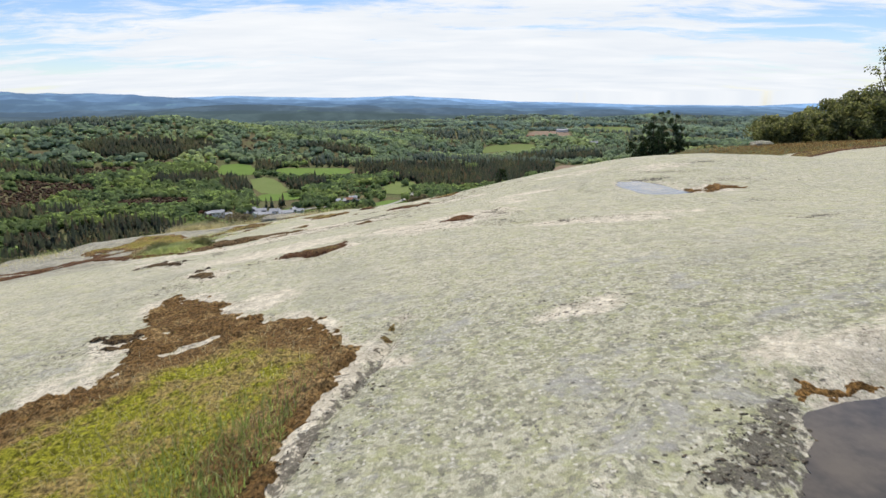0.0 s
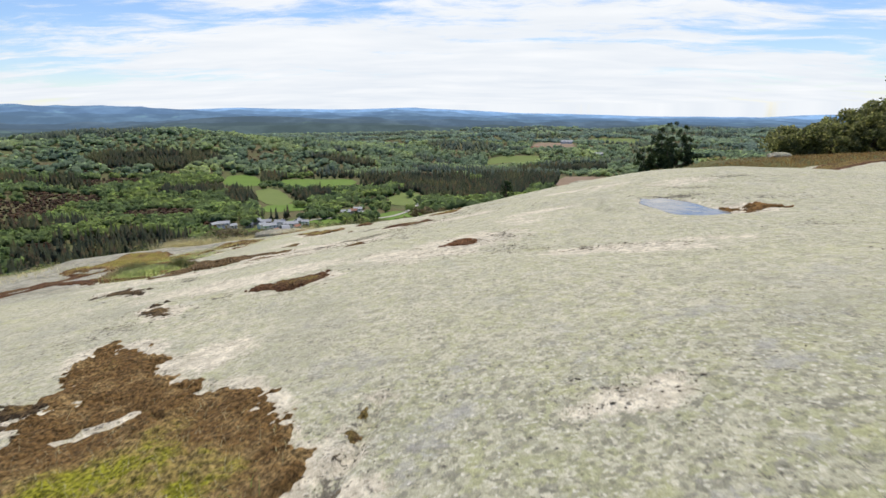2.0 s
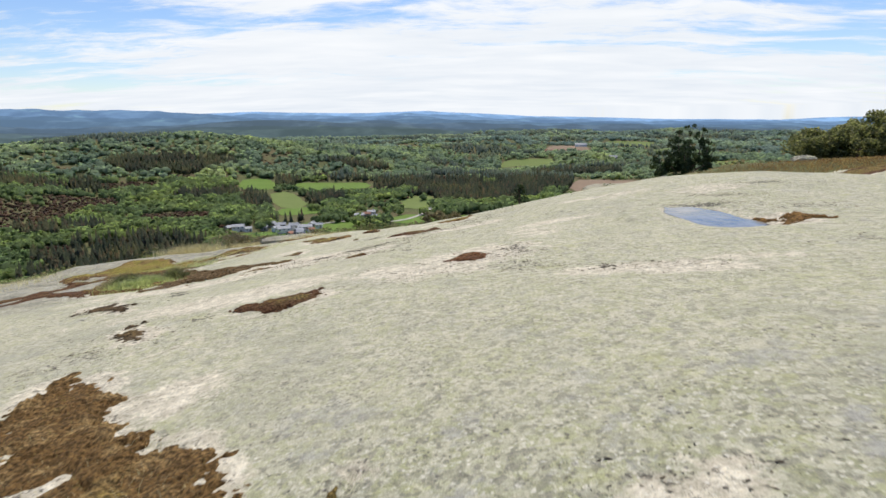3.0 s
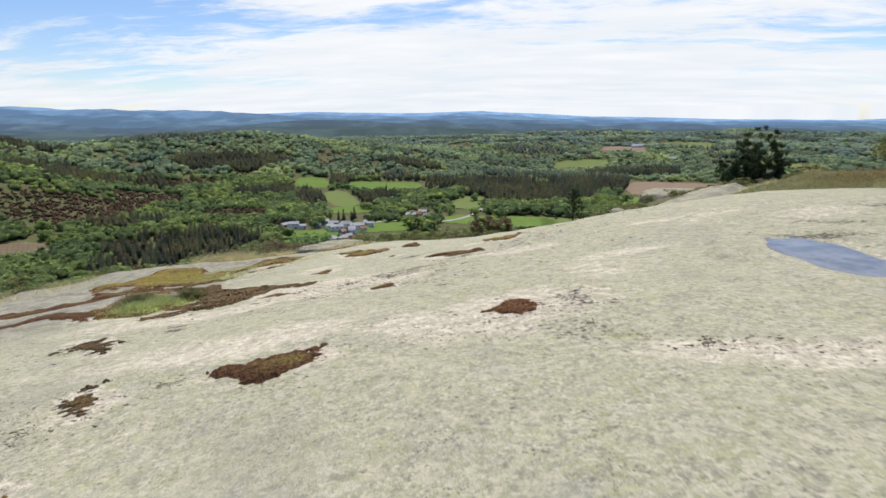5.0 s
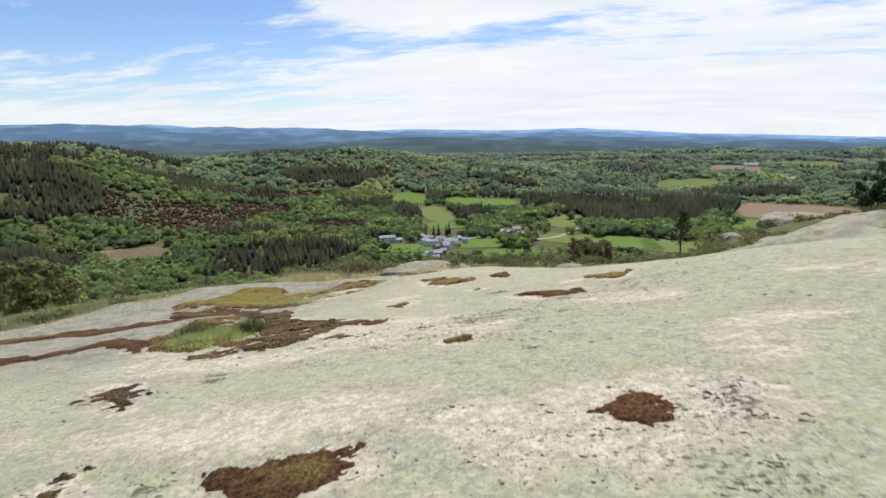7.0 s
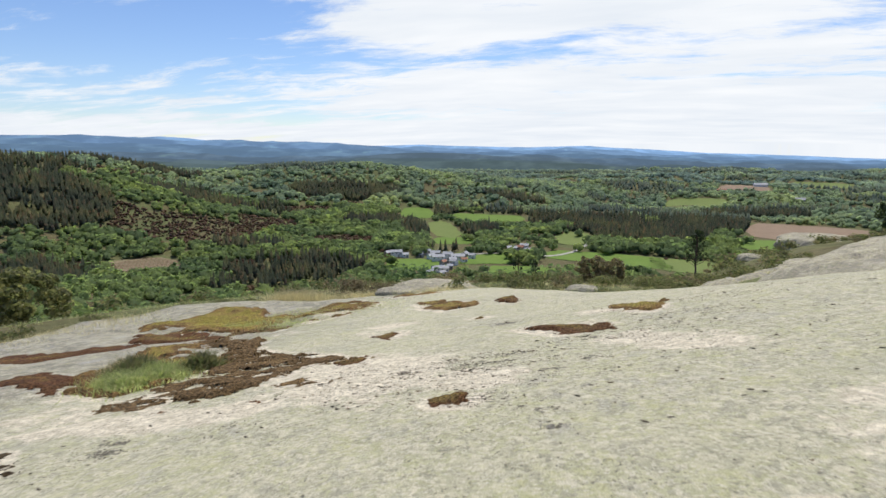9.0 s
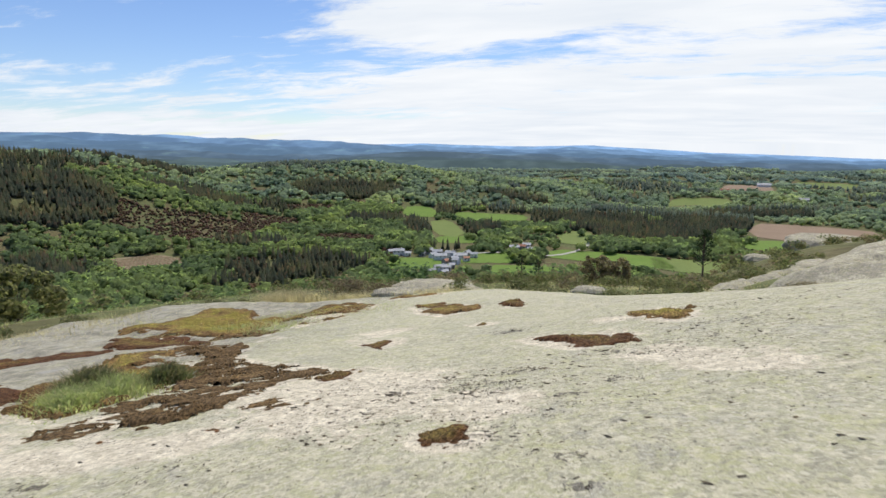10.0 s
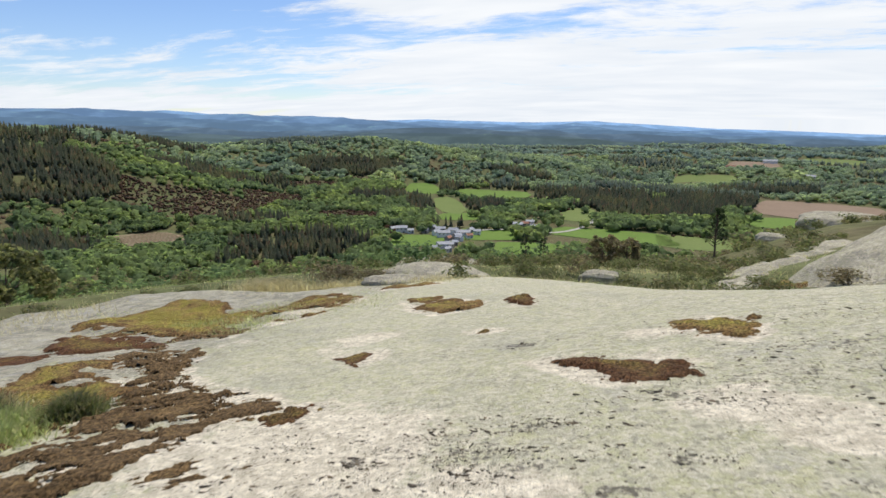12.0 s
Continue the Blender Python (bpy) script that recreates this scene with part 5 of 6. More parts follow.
MOSS_LABELS = {"green": "large bed of yellow-green moss with a red-brown rim", "brown": "red-brown moss cushion in a shallow granite hollow",
               "dark": "dark brown tufts of moss on bare granite", "crumbly": "broad crumbly mat of brown moss on granite",
               "olive": "olive-yellow moss bed in a granite hollow", "rust": "rust-red moss cushion ringed by bare granite", "orange": "orange-brown moss at the edge of a rain pool"}


def joined(use):
    """The largest connected piece of a mask."""
    seed = np.where(use, np.arange(1, use.size + 1).reshape(use.shape), 0)
    for _ in range(600):
        grown = seed.copy()
        grown[1:] = np.maximum(grown[1:], seed[:-1])
        grown[:-1] = np.maximum(grown[:-1], seed[1:])
        grown[:, 1:] = np.maximum(grown[:, 1:], grown[:, :-1])
        grown[:, :-1] = np.maximum(grown[:, :-1], grown[:, 1:])
        grown = np.where(use, grown, 0)
        if (grown == seed).all():
            break
        seed = grown
    ids, counts = np.unique(seed[seed > 0], return_counts=True)
    return seed == ids[counts.argmax()]


def blade_mesh(name, material, x, y, z, low, high, lean, wide):
    """Bent blades of three joints each, standing at the given places."""
    n = len(x)
    tall = rng.uniform(low, high, n)
    a = rng.uniform(0, 6.28, n)
    bend = np.stack([np.cos(a), np.sin(a)], 1) * (tall * rng.uniform(0.2, 1.0, n) * lean)[:, None]
    side = np.stack([-np.sin(a), np.cos(a)], 1) * (wide * rng.uniform(0.6, 1.3, n))[:, None]
    base = np.stack([x, y], 1)
    rows = []
    for k, w in ((0.0, 1.0), (0.55, 0.8), (1.0, 0.08)):
        mid, hz = base + bend * k ** 1.8, z + tall * k * (1 - 0.25 * lean * k)
        for s in (-1, 1):
            rows.append(np.column_stack([mid + s * side * w, hz]))
    v = np.stack(rows, 1).reshape(-1, 3)
    i = np.arange(n)[:, None] * 6
    f = np.concatenate([i + np.array([[0, 1, 3, 2]]), i + np.array([[2, 3, 5, 4]])])
    return mesh_of(name, v, f, material)


def strewn(n, cx, cy, sx, sy, turn=0.0):
    u, v = rng.standard_normal(n) * sx, rng.standard_normal(n) * sy
    c, s = math.cos(radians(turn)), math.sin(radians(turn))
    return cx + u * c - v * s, cy + u * s + v * c


BROWN_SPRIG = foliage("brown_moss_sprigs", [(0.0, (0.05, 0.03, 0.018)), (0.6, (0.12, 0.07, 0.032)), (1.0, (0.22, 0.14, 0.06))], 0.8, 20.0, 0.3)
OLIVE_SPRIG = foliage("olive_moss_sprigs", [(0.0, (0.10, 0.08, 0.025)), (0.5, (0.20, 0.18, 0.04)), (1.0, (0.28, 0.23, 0.09))], 0.8, 20.0, 0.4)
SPRIGS = {"green": OLIVE_SPRIG, "olive": OLIVE_SPRIG, "orange": BROWN_SPRIG, "rust": BROWN_SPRIG, "brown": BROWN_SPRIG, "dark": BROWN_SPRIG, "crumbly": BROWN_SPRIG}


def moss_patch(key):
    outline, thick, cell, kind = PATCHES[key]
    px, py = np.array(outline).T
    seed = sum(map(ord, key))
    xs, ys = np.arange(px.min() - 0.3, px.max() + 0.3, cell), np.arange(py.min() - 0.3, py.max() + 0.3, cell)
    x, y = np.meshgrid(xs, ys, indexing="ij")
    size = min(px.max() - px.min(), py.max() - py.min())
    wob = min(0.11, size * 0.2)
    d = inside(outline, x, y) + wob * fbm(x / (wob * 3.2), y / (wob * 3.2), seed, 5, 0.75)
    if kind == "olive":
        d = d + 0.25 * np.maximum(fbm(x / 0.8, y / 0.8, seed + 9, 4, 0.7) - 0.35, 0)
        if size > 1.6:
            d = np.maximum(d, 0.4 * (fbm(x / 1.2, y / 0.7, seed + 11, 4, 0.65) - (0.42 if key == "terrace" else 0.9)))
    if kind in ("crumbly", "dark"):
        d = d + 0.16 * np.maximum(fbm(x / 0.32, y / 0.32, seed + 9, 4, 0.7) - (1.0 if kind == "dark" else 0.7), 0) * 2.6
        along, off = 0.82 * x + 0.57 * y, 0.82 * y - 0.57 * x
        if size > 0.35:
            d = np.maximum(d + 0.07 * fbm(along / 0.16, off / 0.06, seed + 17, 3, 0.7), 0.25 * (fbm(along / 0.26, off / 0.13, seed + 19, 4, 0.75) - (0.60 if kind == "crumbly" else 0.9)))
    reach = 0.55 if kind == "crumbly" else 0.12
    bits = 0.05 * (0.62 + 0.9 * np.maximum(d, 0) / reach - fbm(x / 0.11, y / 0.09, seed + 23, 3, 0.6))
    if size > 0.3 and kind != "green":
        d = np.minimum(d, np.where(d < reach, bits, 1.0))
    if key == "big":
        d = np.maximum(d, 0.004 + 0.03 * fbm(x / 0.1, y / 0.1, 3, 2) - line_distance([(-2.32, 4.34), (-2.18, 4.44), (-2.0, 4.62)], x, y))
    fat = 1.15 * thick * (0.1 + 0.9 * cells(x + 0.02 * vnoise(x / 0.06, y / 0.06, 4), y, max(0.05, cell * 3.2), seed)) * (0.7 + 0.5 * fbm(x / 0.35, y / 0.35, seed + 3, 2))
    z = granite(x, y) - 0.012 + (fat + 0.012) * ss(0.01, -0.13 - cell, d)
    use = d < cell * 0.5
    core = ss(0.0, -min(0.5 if kind == "olive" else 0.8, size * 0.4), d)
    if kind == "green":
        core = core * (0.35 + 0.65 * ss(4.8, 3.6, y - 0.3 * (x + 2)))
    body = joined(use)
    ob = tagged(new("moss_patch"), MOSS_LABELS[kind], "moss", "moss patches on the granite")
    base = (float(px.mean()), float(py.mean()), float(granite(px.mean(), py.mean())))
    for name, mask in (("cushion", body), ("crumbs", use & ~body)):
        quads = grid_faces(*x.shape)
        quads = quads[mask.ravel()[quads].all(1)]
        if not len(quads):
            continue
        ids = np.unique(quads)
        remap = np.zeros(x.size, np.int32)
        remap[ids] = np.arange(len(ids))
        v = np.stack([x, y, z], -1).reshape(-1, 3)[ids]
        me = mesh_of(name, v - np.array(base), remap[quads], MOSS[kind], attributes={"core": core.ravel()[ids]})
        piece = part(name, me, ob)
        if name == "crumbs":
            tagged(piece, "loose crumbs of moss", kind="stuff")
    # short upright sprigs on the cushion
    ok = np.argwhere(body & (d < -0.02))
    n = min(2000, int(len(ok) * 0.25))
    pick = ok[rng.integers(0, len(ok), n)]
    sx, sy, sz = x[pick[:, 0], pick[:, 1]], y[pick[:, 0], pick[:, 1]], z[pick[:, 0], pick[:, 1]]
    s = 0.6 + cell * 14
    me = blade_mesh("nap", SPRIGS[kind], sx - base[0], sy - base[1], sz - base[2] - 0.004, 0.012 * s, 0.034 * s, 0.8, 0.0016 * s)
    tagged(part("nap", me, ob), "short upright nap of moss", kind="stuff")
    if key == "big":
        for name, mat, count, row, low, high, wide, label in (
                ("grass", GRASS, 2600, (-1.05, 2.25, 0.26, 0.5, -8), 0.05, 0.16, 0.0026, "fine green grass blades"),
                ("straw", STRAW, 2400, (-1.7, 2.9, 0.7, 0.9, -8), 0.04, 0.13, 0.0017, "thin dry straw")):
            gx, gy = strewn(count, *row)
            keep = inside(BIG_MOSS, gx, gy) < -0.08
            gx, gy = gx[keep], gy[keep]
            me = blade_mesh(name, mat, gx - base[0], gy - base[1], granite(gx, gy) - base[2], low, high, 0.8, wide)
            tagged(part(name, me, ob), label, kind="stuff")
    ob.matrix_basis = pose(*base)


for key in PATCHES:
    moss_patch(key)


# ---- grass ----
def blades(name, material, x, y, z, low, high, lean, wide, label, category="grass", kind="stuff"):
    return thing(name, blade_mesh(name, material, x, y, z, low, high, lean, wide), label, category, kind=kind)


def tuft(cx, cy, wide, tall, n, material, label):
    x, y = strewn(n, cx, cy, wide * 0.36, wide * 0.36)
    fall = np.exp(-((x - cx) ** 2 + (y - cy) ** 2) / (2 * (wide * 0.45) ** 2))
    z = granite(x, y) + tall * 0.55 * fall
    ob = blades("grass_tuft", material, x, y, z - tall * 0.35, tall * 0.4, tall * 0.95, 0.9, 0.006, label, "grass tuft")
    return ob


for cx, cy, wide, tall, blade in ((-6.55, 12.8, 0.5, 0.36, SCRUB), (-6.15, 12.75, 0.62, 0.26, PALE_GRASS), (-5.85, 12.5, 0.5, 0.2, PALE_GRASS), (-5.75, 13.15, 0.36, 0.30, SCRUB), (-6.3, 12.3, 0.55, 0.22, PALE_GRASS), (-5.95, 12.1, 0.5, 0.22, PALE_GRASS), (-6.9, 13.1, 0.5, 0.26, STRAW)):
    tuft(cx, cy, wide, tall, 1700, blade, "dense rounded tuft of grass in a granite hollow")

# dry grass along the rim of the dome
for cx, cy, sx, sy, n, tall in ((-9.7, 22.0, 0.55, 0.3, 3500, 0.65), (-8.2, 22.9, 0.6, 0.3, 1500, 0.45), (-6.2, 22.9, 0.9, 0.4, 2500, 0.35), (-8.6, 19.2, 1.2, 0.5, 1500, 0.2), (-6.8, 19.6, 0.7, 0.5, 1500, 0.22), (-12, 21.8, 2.2, 0.6, 1200, 0.22), (-3.6, 25.3, 1.2, 0.5, 1200, 0.3), (-15, 18.5, 1.2, 1.8, 2500, 0.3)):
    x, y = strewn(n, cx, cy, sx, sy, -12)
    blades("dry_grass", STRAW, x, y, terrain(x, y) - 0.1, tall * 0.4, tall, 0.9, 0.0045, "pale dry grass on the rim of the outcrop")
for cx, cy, sx, sy, n, tall in ((-8.8, 18.4, 1.4, 0.9, 6500, 0.15), (-6.6, 19.6, 0.8, 0.6, 2200, 0.2), (3.5, 22.5, 2.5, 0.6, 4200, 0.28), (9.5, 23.0, 1.8, 0.6, 2500, 0.3), (-7.0, 14.2, 0.6, 0.5, 1500, 0.1)):
    x, y = strewn(n, cx, cy, sx, sy, -12)
    blades("rough_grass", PALE_GRASS, x, y, terrain(x, y) - 0.06, tall * 0.3, tall * 0.8, 0.9, 0.004, "rough green grass in the hollows of the rock")

RUST_GRASS = foliage("rust_brown_grass_blades", [(0.0, (0.16, 0.085, 0.038)), (0.5, (0.25, 0.145, 0.065)), (1.0, (0.34, 0.26, 0.13))], 0.8, 8.0, 0.4)
x, y = strewn(15000, 16.5, 26.5, 3.6, 1.5, -14)
blades("dry_heath", RUST_GRASS, x, y, terrain(x, y) - 0.03, 0.05, 0.2, 0.9, 0.008, "red-brown dry heath beyond the top of the dome", "heath")


def slope_grass(material, n, a0, a1, r0, r1, low, high, label):
    r, az = np.sqrt(rng.uniform(r0 * r0, r1 * r1, n)), np.radians(rng.uniform(a0, a1, n))
    x, y = r * np.sin(az), r * np.cos(az) + 6
    keep = (rock_edge(x, y) > 0.25) & (fbm(x / 1.1, y / 1.1, 63 if material is STRAW else 64, 4, 0.65) > 0.12)
    x, y = x[keep], y[keep]
    blades("slope_grass", material, x, y, terrain(x, y) - 0.08, low, high, 0.9, 0.007, label)


slope_grass(STRAW, 7000, -64, -8, 15, 30, 0.12, 0.35, "pale dry grass on the slope beside the rock")
slope_grass(PALE_GRASS, 30000, -64, 24, 15, 36, 0.12, 0.35, "rough green grass on the slope beside the rock")
slope_grass(STRAW, 12000, -8, 26, 15, 32, 0.2, 0.45, "pale dry grass below the rim")


# ---- rain pools ----
def pool(outline, level, label, tint):
    m, t, b = material("still_rain_water", 0.03, 0.5)
    n = step(t, tex(t, "ShaderNodeTexNoise", place(t), 2.6, 7, 0.7).outputs[0], 0.35, 0.65)
    t.links.new(mix(t, n, tuple(c * 0.8 for c in tint), tuple(c * q for c, q in zip(tint, (1.5, 1.42, 1.3)))), b.inputs["Base Color"])
    b.inputs["IOR"].default_value = 1.33
    px, py = np.array(outline).T
    x, y = np.meshgrid(np.arange(px.min() - 0.4, px.max() + 0.4, 0.03), np.arange(py.min() - 0.4, py.max() + 0.4, 0.03), indexing="ij")
    use = inside(outline, x, y) + 0.04 * fbm(x / 0.3, y / 0.3, 31, 2) < 0.12
    q = grid_faces(*x.shape)
    q = q[use.ravel()[q].all(1)]
    ids = np.unique(q)
    remap = np.zeros(x.size, np.int32)
    remap[ids] = np.arange(len(ids))
    me = mesh_of("water", np.stack([x, y, np.full(x.shape, level)], -1).reshape(-1, 3)[ids], remap[q], m)
    tagged(new("water", me), label, "rain pool", kind="structure")


pool(POOL_FAR, LEVEL_FAR, "still rain pool in a granite hollow reflecting the sky", (0.19, 0.19, 0.185))
pool(POOL_NEAR, LEVEL_NEAR, "shallow dark rain pool in a granite hollow", (0.10, 0.088, 0.07))

# dark crumbs of lichen and moss scattered on the bare stone
CRUMB = foliage("dark_lichen_tufts", [(0.0, (0.06, 0.052, 0.042)), (0.7, (0.11, 0.092, 0.068)), (1.0, (0.18, 0.135, 0.085))], 0.95, 40.0, 0.0)
xs, ys = [], []
for row in BLACK:
    n = int(9000 * row[2] * row[3] * row[5]) + 80
    x, y = strewn(n, row[0], row[1], row[2], row[3], row[4])
    keep = fbm(x / 0.16, y / 0.12, 57, 4, 0.7) > 0.42
    xs.append(x[keep]), ys.append(y[keep])
x, y = np.concatenate(xs), np.concatenate(ys)
blades("lichen_tufts", CRUMB, x, y, granite(x, y) - 0.002, 0.004, 0.016, 1.2, 0.0045, "tiny dark lichen tufts scattered on bare granite", "lichen")


# small raised lumps of dark lichen, gathered in broken lines
lump_v, lump_f = icosphere(1)
lumps = Heap()
for row in BLACK:
    n = int(2200 * row[2] * row[3] * row[5]) + 45
    x, y = strewn(n, row[0], row[1], row[2] * 1.1, row[3] * 1.1, row[4])
    keep = (fbm(x / 0.34, y / 0.10, 59, 4, 0.7) > 0.30) & (near_patch(x, y, 0.3) > 0.02)
    x, y = x[keep], y[keep]
    wide = rng.uniform(0.003, 0.011, len(x)) * rng.uniform(0.5, 1.2, len(x)) * (0.8 + 0.03 * np.abs(y))
    size = np.stack([wide * rng.uniform(1.0, 3.2, len(x)), wide, wide * rng.uniform(0.15, 0.4, len(x))], 1)
    if len(x):
        lumps.many(lump_v * (1 + 0.25 * rng.standard_normal((len(lump_v), 1))), lump_f, np.stack([x, y, granite(x, y) + 0.003], 1), size, rng.uniform(-0.4, 0.7, len(x)))
thing("lichen_crumbs", lumps.mesh("lichen_crumbs", CRUMB, False), "small raised crumbs of dark lichen on granite", "lichen", kind="stuff")


# ---- slabs of rock below the dome ----
def slab(x, y, wide, deep, high, turn, seed, label, sink=0.5, lean=0):
    v, f = icosphere(5)
    g = v.copy()
    g = np.sign(g) * np.abs(g) ** 0.8
    n = 0.7 * fbm(g[:, 0] * 2.1 + seed, g[:, 1] * 2.1 + g[:, 2] * 1.3, seed, 5, 0.5)
    ledge = 0.012 * np.round((g[:, 2] + 0.3 * n) * 5) / 5
    g = g * (1 + 0.11 * n)[:, None]
    g[:, 2] = g[:, 2] * 0.8 + ledge
    me = mesh_of("granite_slab", g * np.array([wide / 2, deep / 2, high / 2]), f, BOULDER)
    ob = thing("granite_slab", me, label, "rock slab", "granite slabs on the hillside")
    ob.matrix_basis = pose(x, y, float(terrain(x, y)) + high * (0.5 - sink), 0, lean, turn)


slab(18.6, 71.5, 7.5, 5, 2.6, 20, 9, "pale bare granite boulder on the far shoulder", 0.45)
slab(14.0, 75.5, 3.4, 2.4, 1.7, 0, 10, "dark granite boulder on the far shoulder", 0.3)
slab(16.2, 29.4, 1.3, 0.7, 0.5, 15, 12, "low dark granite block behind the dome", 0.4)
slab(-25.5, 84, 12, 8, 2.6, 5, 13, "flat granite slab below the dome", 0.35)
slab(-7.5, 29.4, 4.8, 3.0, 2.0, -8, 21, "grey granite hump just below the rim", 0.5)
slab(-1.6, 31, 1.6, 0.9, 0.8, 0, 17, "dark granite block in the scrub", 0.4)
slab(-6.3, 22.7, 2.0, 0.9, 0.4, 12, 19, "low granite hump in dry grass", 0.5)


def rock_sheet(outline, high, seed, label):
    """A long bare ledge that lies on the slope, stepped and cracked."""
    px, py = np.array(outline).T
    x, y = np.meshgrid(np.arange(px.min() - 1.5, px.max() + 1.5, 0.2), np.arange(py.min() - 1.5, py.max() + 1.5, 0.2), indexing="ij")
    d = inside(outline, x, y) + 0.5 * fbm(x / 1.6, y / 1.6, seed, 4)
    rise = ss(0.1, -0.9, d) * 0.65 + ss(-0.8, -2.4, d) * 0.35
    u = 0.55 * x - 0.83 * y
    crack = np.minimum(np.abs(vnoise(u / 1.7 + 0.3 * vnoise(x, y, seed), (x + y) / 9, seed + 3)), 0.16) / 0.16
    z = terrain(x, y) + high * rise * (0.8 + 0.35 * fbm(x / 3.0, y / 3.0, seed + 5, 3)) - 0.22 * (1 - crack) * rise + 0.05 * fbm(x / 0.5, y / 0.5, seed + 7, 3) - 0.5 * ss(0.0, 0.6, d)
    q = grid_faces(*x.shape)
    q = q[(d < 0.9).ravel()[q].all(1)]
    ids = np.unique(q)
    remap = np.zeros(x.size, np.int32)
    remap[ids] = np.arange(len(ids))
    base = np.array([px.mean(), py.mean(), float(terrain(px.mean(), py.mean()))])
    me = mesh_of("granite_slab", np.stack([x, y, z], -1).reshape(-1, 3)[ids] - base, remap[q], BOULDER)
    ob = thing("granite_slab", me, label, "rock slab", "granite slabs on the hillside")
    ob.matrix_basis = pose(*base)


rock_sheet([(4.0, 27.2), (4.6, 30.5), (6, 33), (8, 37), (11, 44), (13, 48.5), (15, 48.5), (14.6, 42), (12, 34), (8.6, 27.6)], 0.75, 3, "long cracked grey granite ledge beyond the dome")
rock_sheet([(1.8, 29.2), (3, 33), (6.5, 40), (9, 44), (10, 43), (7.3, 37.5), (4.8, 32.5), (3.2, 29.3)], 0.55, 5, "narrow granite ledge half buried in gorse")


# ---- scrub and trees on the hillside ----
def scrub():
    near = [leaf_cloud(60 + k, 420, 0.085, 8) for k in range(4)]
    away = [leaf_cloud(70 + k, 170, 0.12, 8) for k in range(4)]
    for name, mat, r0, r1, a0, a1, n, low, high, label in (
            ("gorse_scrub", SCRUB, 20, 34, -16, 24, 95, 0.35, 0.85, "green and brown gorse scrub below the dome"),
            ("gorse_scrub", SCRUB, 34, 75, -14, 26, 260, 0.45, 1.05, "green and brown gorse scrub on the slope"),
            ("broom_scrub", DRY_SCRUB, 22, 75, -18, 24, 110, 0.3, 0.9, "dry brown broom among the gorse"),
            ("gorse_scrub", SCRUB, 30, 75, -62, -14, 70, 0.5, 1.2, "sparse gorse on the slope under the rim"),
            ("gorse_scrub", SCRUB, 75, 170, -8, 30, 240, 1.2, 3.2, "rough scrub and saplings on the lower slope"),
            ("young_wood", BROADLEAF, 75, 170, -62, -6, 380, 1.6, 4.2, "fresh green saplings on the lower slope"),
            ("low_scrub", SCRUB, 15.5, 22, -62, -20, 130, 0.2, 0.55, "low gorse on the rim of the outcrop")):
        r, az = np.sqrt(rng.uniform(r0 * r0, r1 * r1, n)), np.radians(rng.uniform(a0, a1, n))
        x, y = r * np.sin(az), r * np.cos(az) + 6
        keep = (rock_edge(x, y) > 0.5) & (fbm(x / 7, y / 7, 97, 2) > -0.45) & ~((x > 3) & (y < 50) & (y > 24) & (x - 3 > (y - 31) * 0.55))
        x, y = x[keep], y[keep]
        h = Heap()
        kinds = near if r1 < 40 else away
        pick = rng.integers(0, 4, len(x))
        tall = rng.uniform(low, high, len(x))
        wide = tall * rng.uniform(1.2, 2.0, len(x))
        for s, (v, f) in enumerate(kinds):
            q = np.where(pick == s)[0]
            if len(q):
                h.many(v, f, np.stack([x[q], y[q], terrain(x[q], y[q]) - 0.1 * tall[q]], 1), np.stack([wide[q], wide[q], tall[q]], 1), rng.uniform(0, 6.28, len(q)))
        thing(name, h.mesh(name, mat), label, "scrub", kind="stuff")


scrub()
BARK = plain("grey_brown_bark", (0.13, 0.10, 0.075), 0.95, 0.35, 5.0)


def limb(h, a, b, r0, r1, sides=7):
    a, b = np.array(a, float), np.array(b, float)
    way = (b - a) / np.linalg.norm(b - a)
    u = np.cross(way, (0.3, 0.9, 0.2))
    u /= np.linalg.norm(u)
    w = np.cross(way, u)
    t = np.linspace(0, 2 * math.pi, sides, endpoint=False)
    ring = np.cos(t)[:, None] * u + np.sin(t)[:, None] * w
    mid = (a + b) / 2 + 0.03 * np.linalg.norm(b - a) * rng.standard_normal(3)
    v = np.vstack([a + ring * r0, mid + ring * (r0 + r1) / 2, b + ring * r1])
    f = []
    for k in (0, sides):
        f += [[k + i, k + (i + 1) % sides, k + sides + (i + 1) % sides, k + sides + i] for i in range(sides)]
    h.add(v, np.array(f))


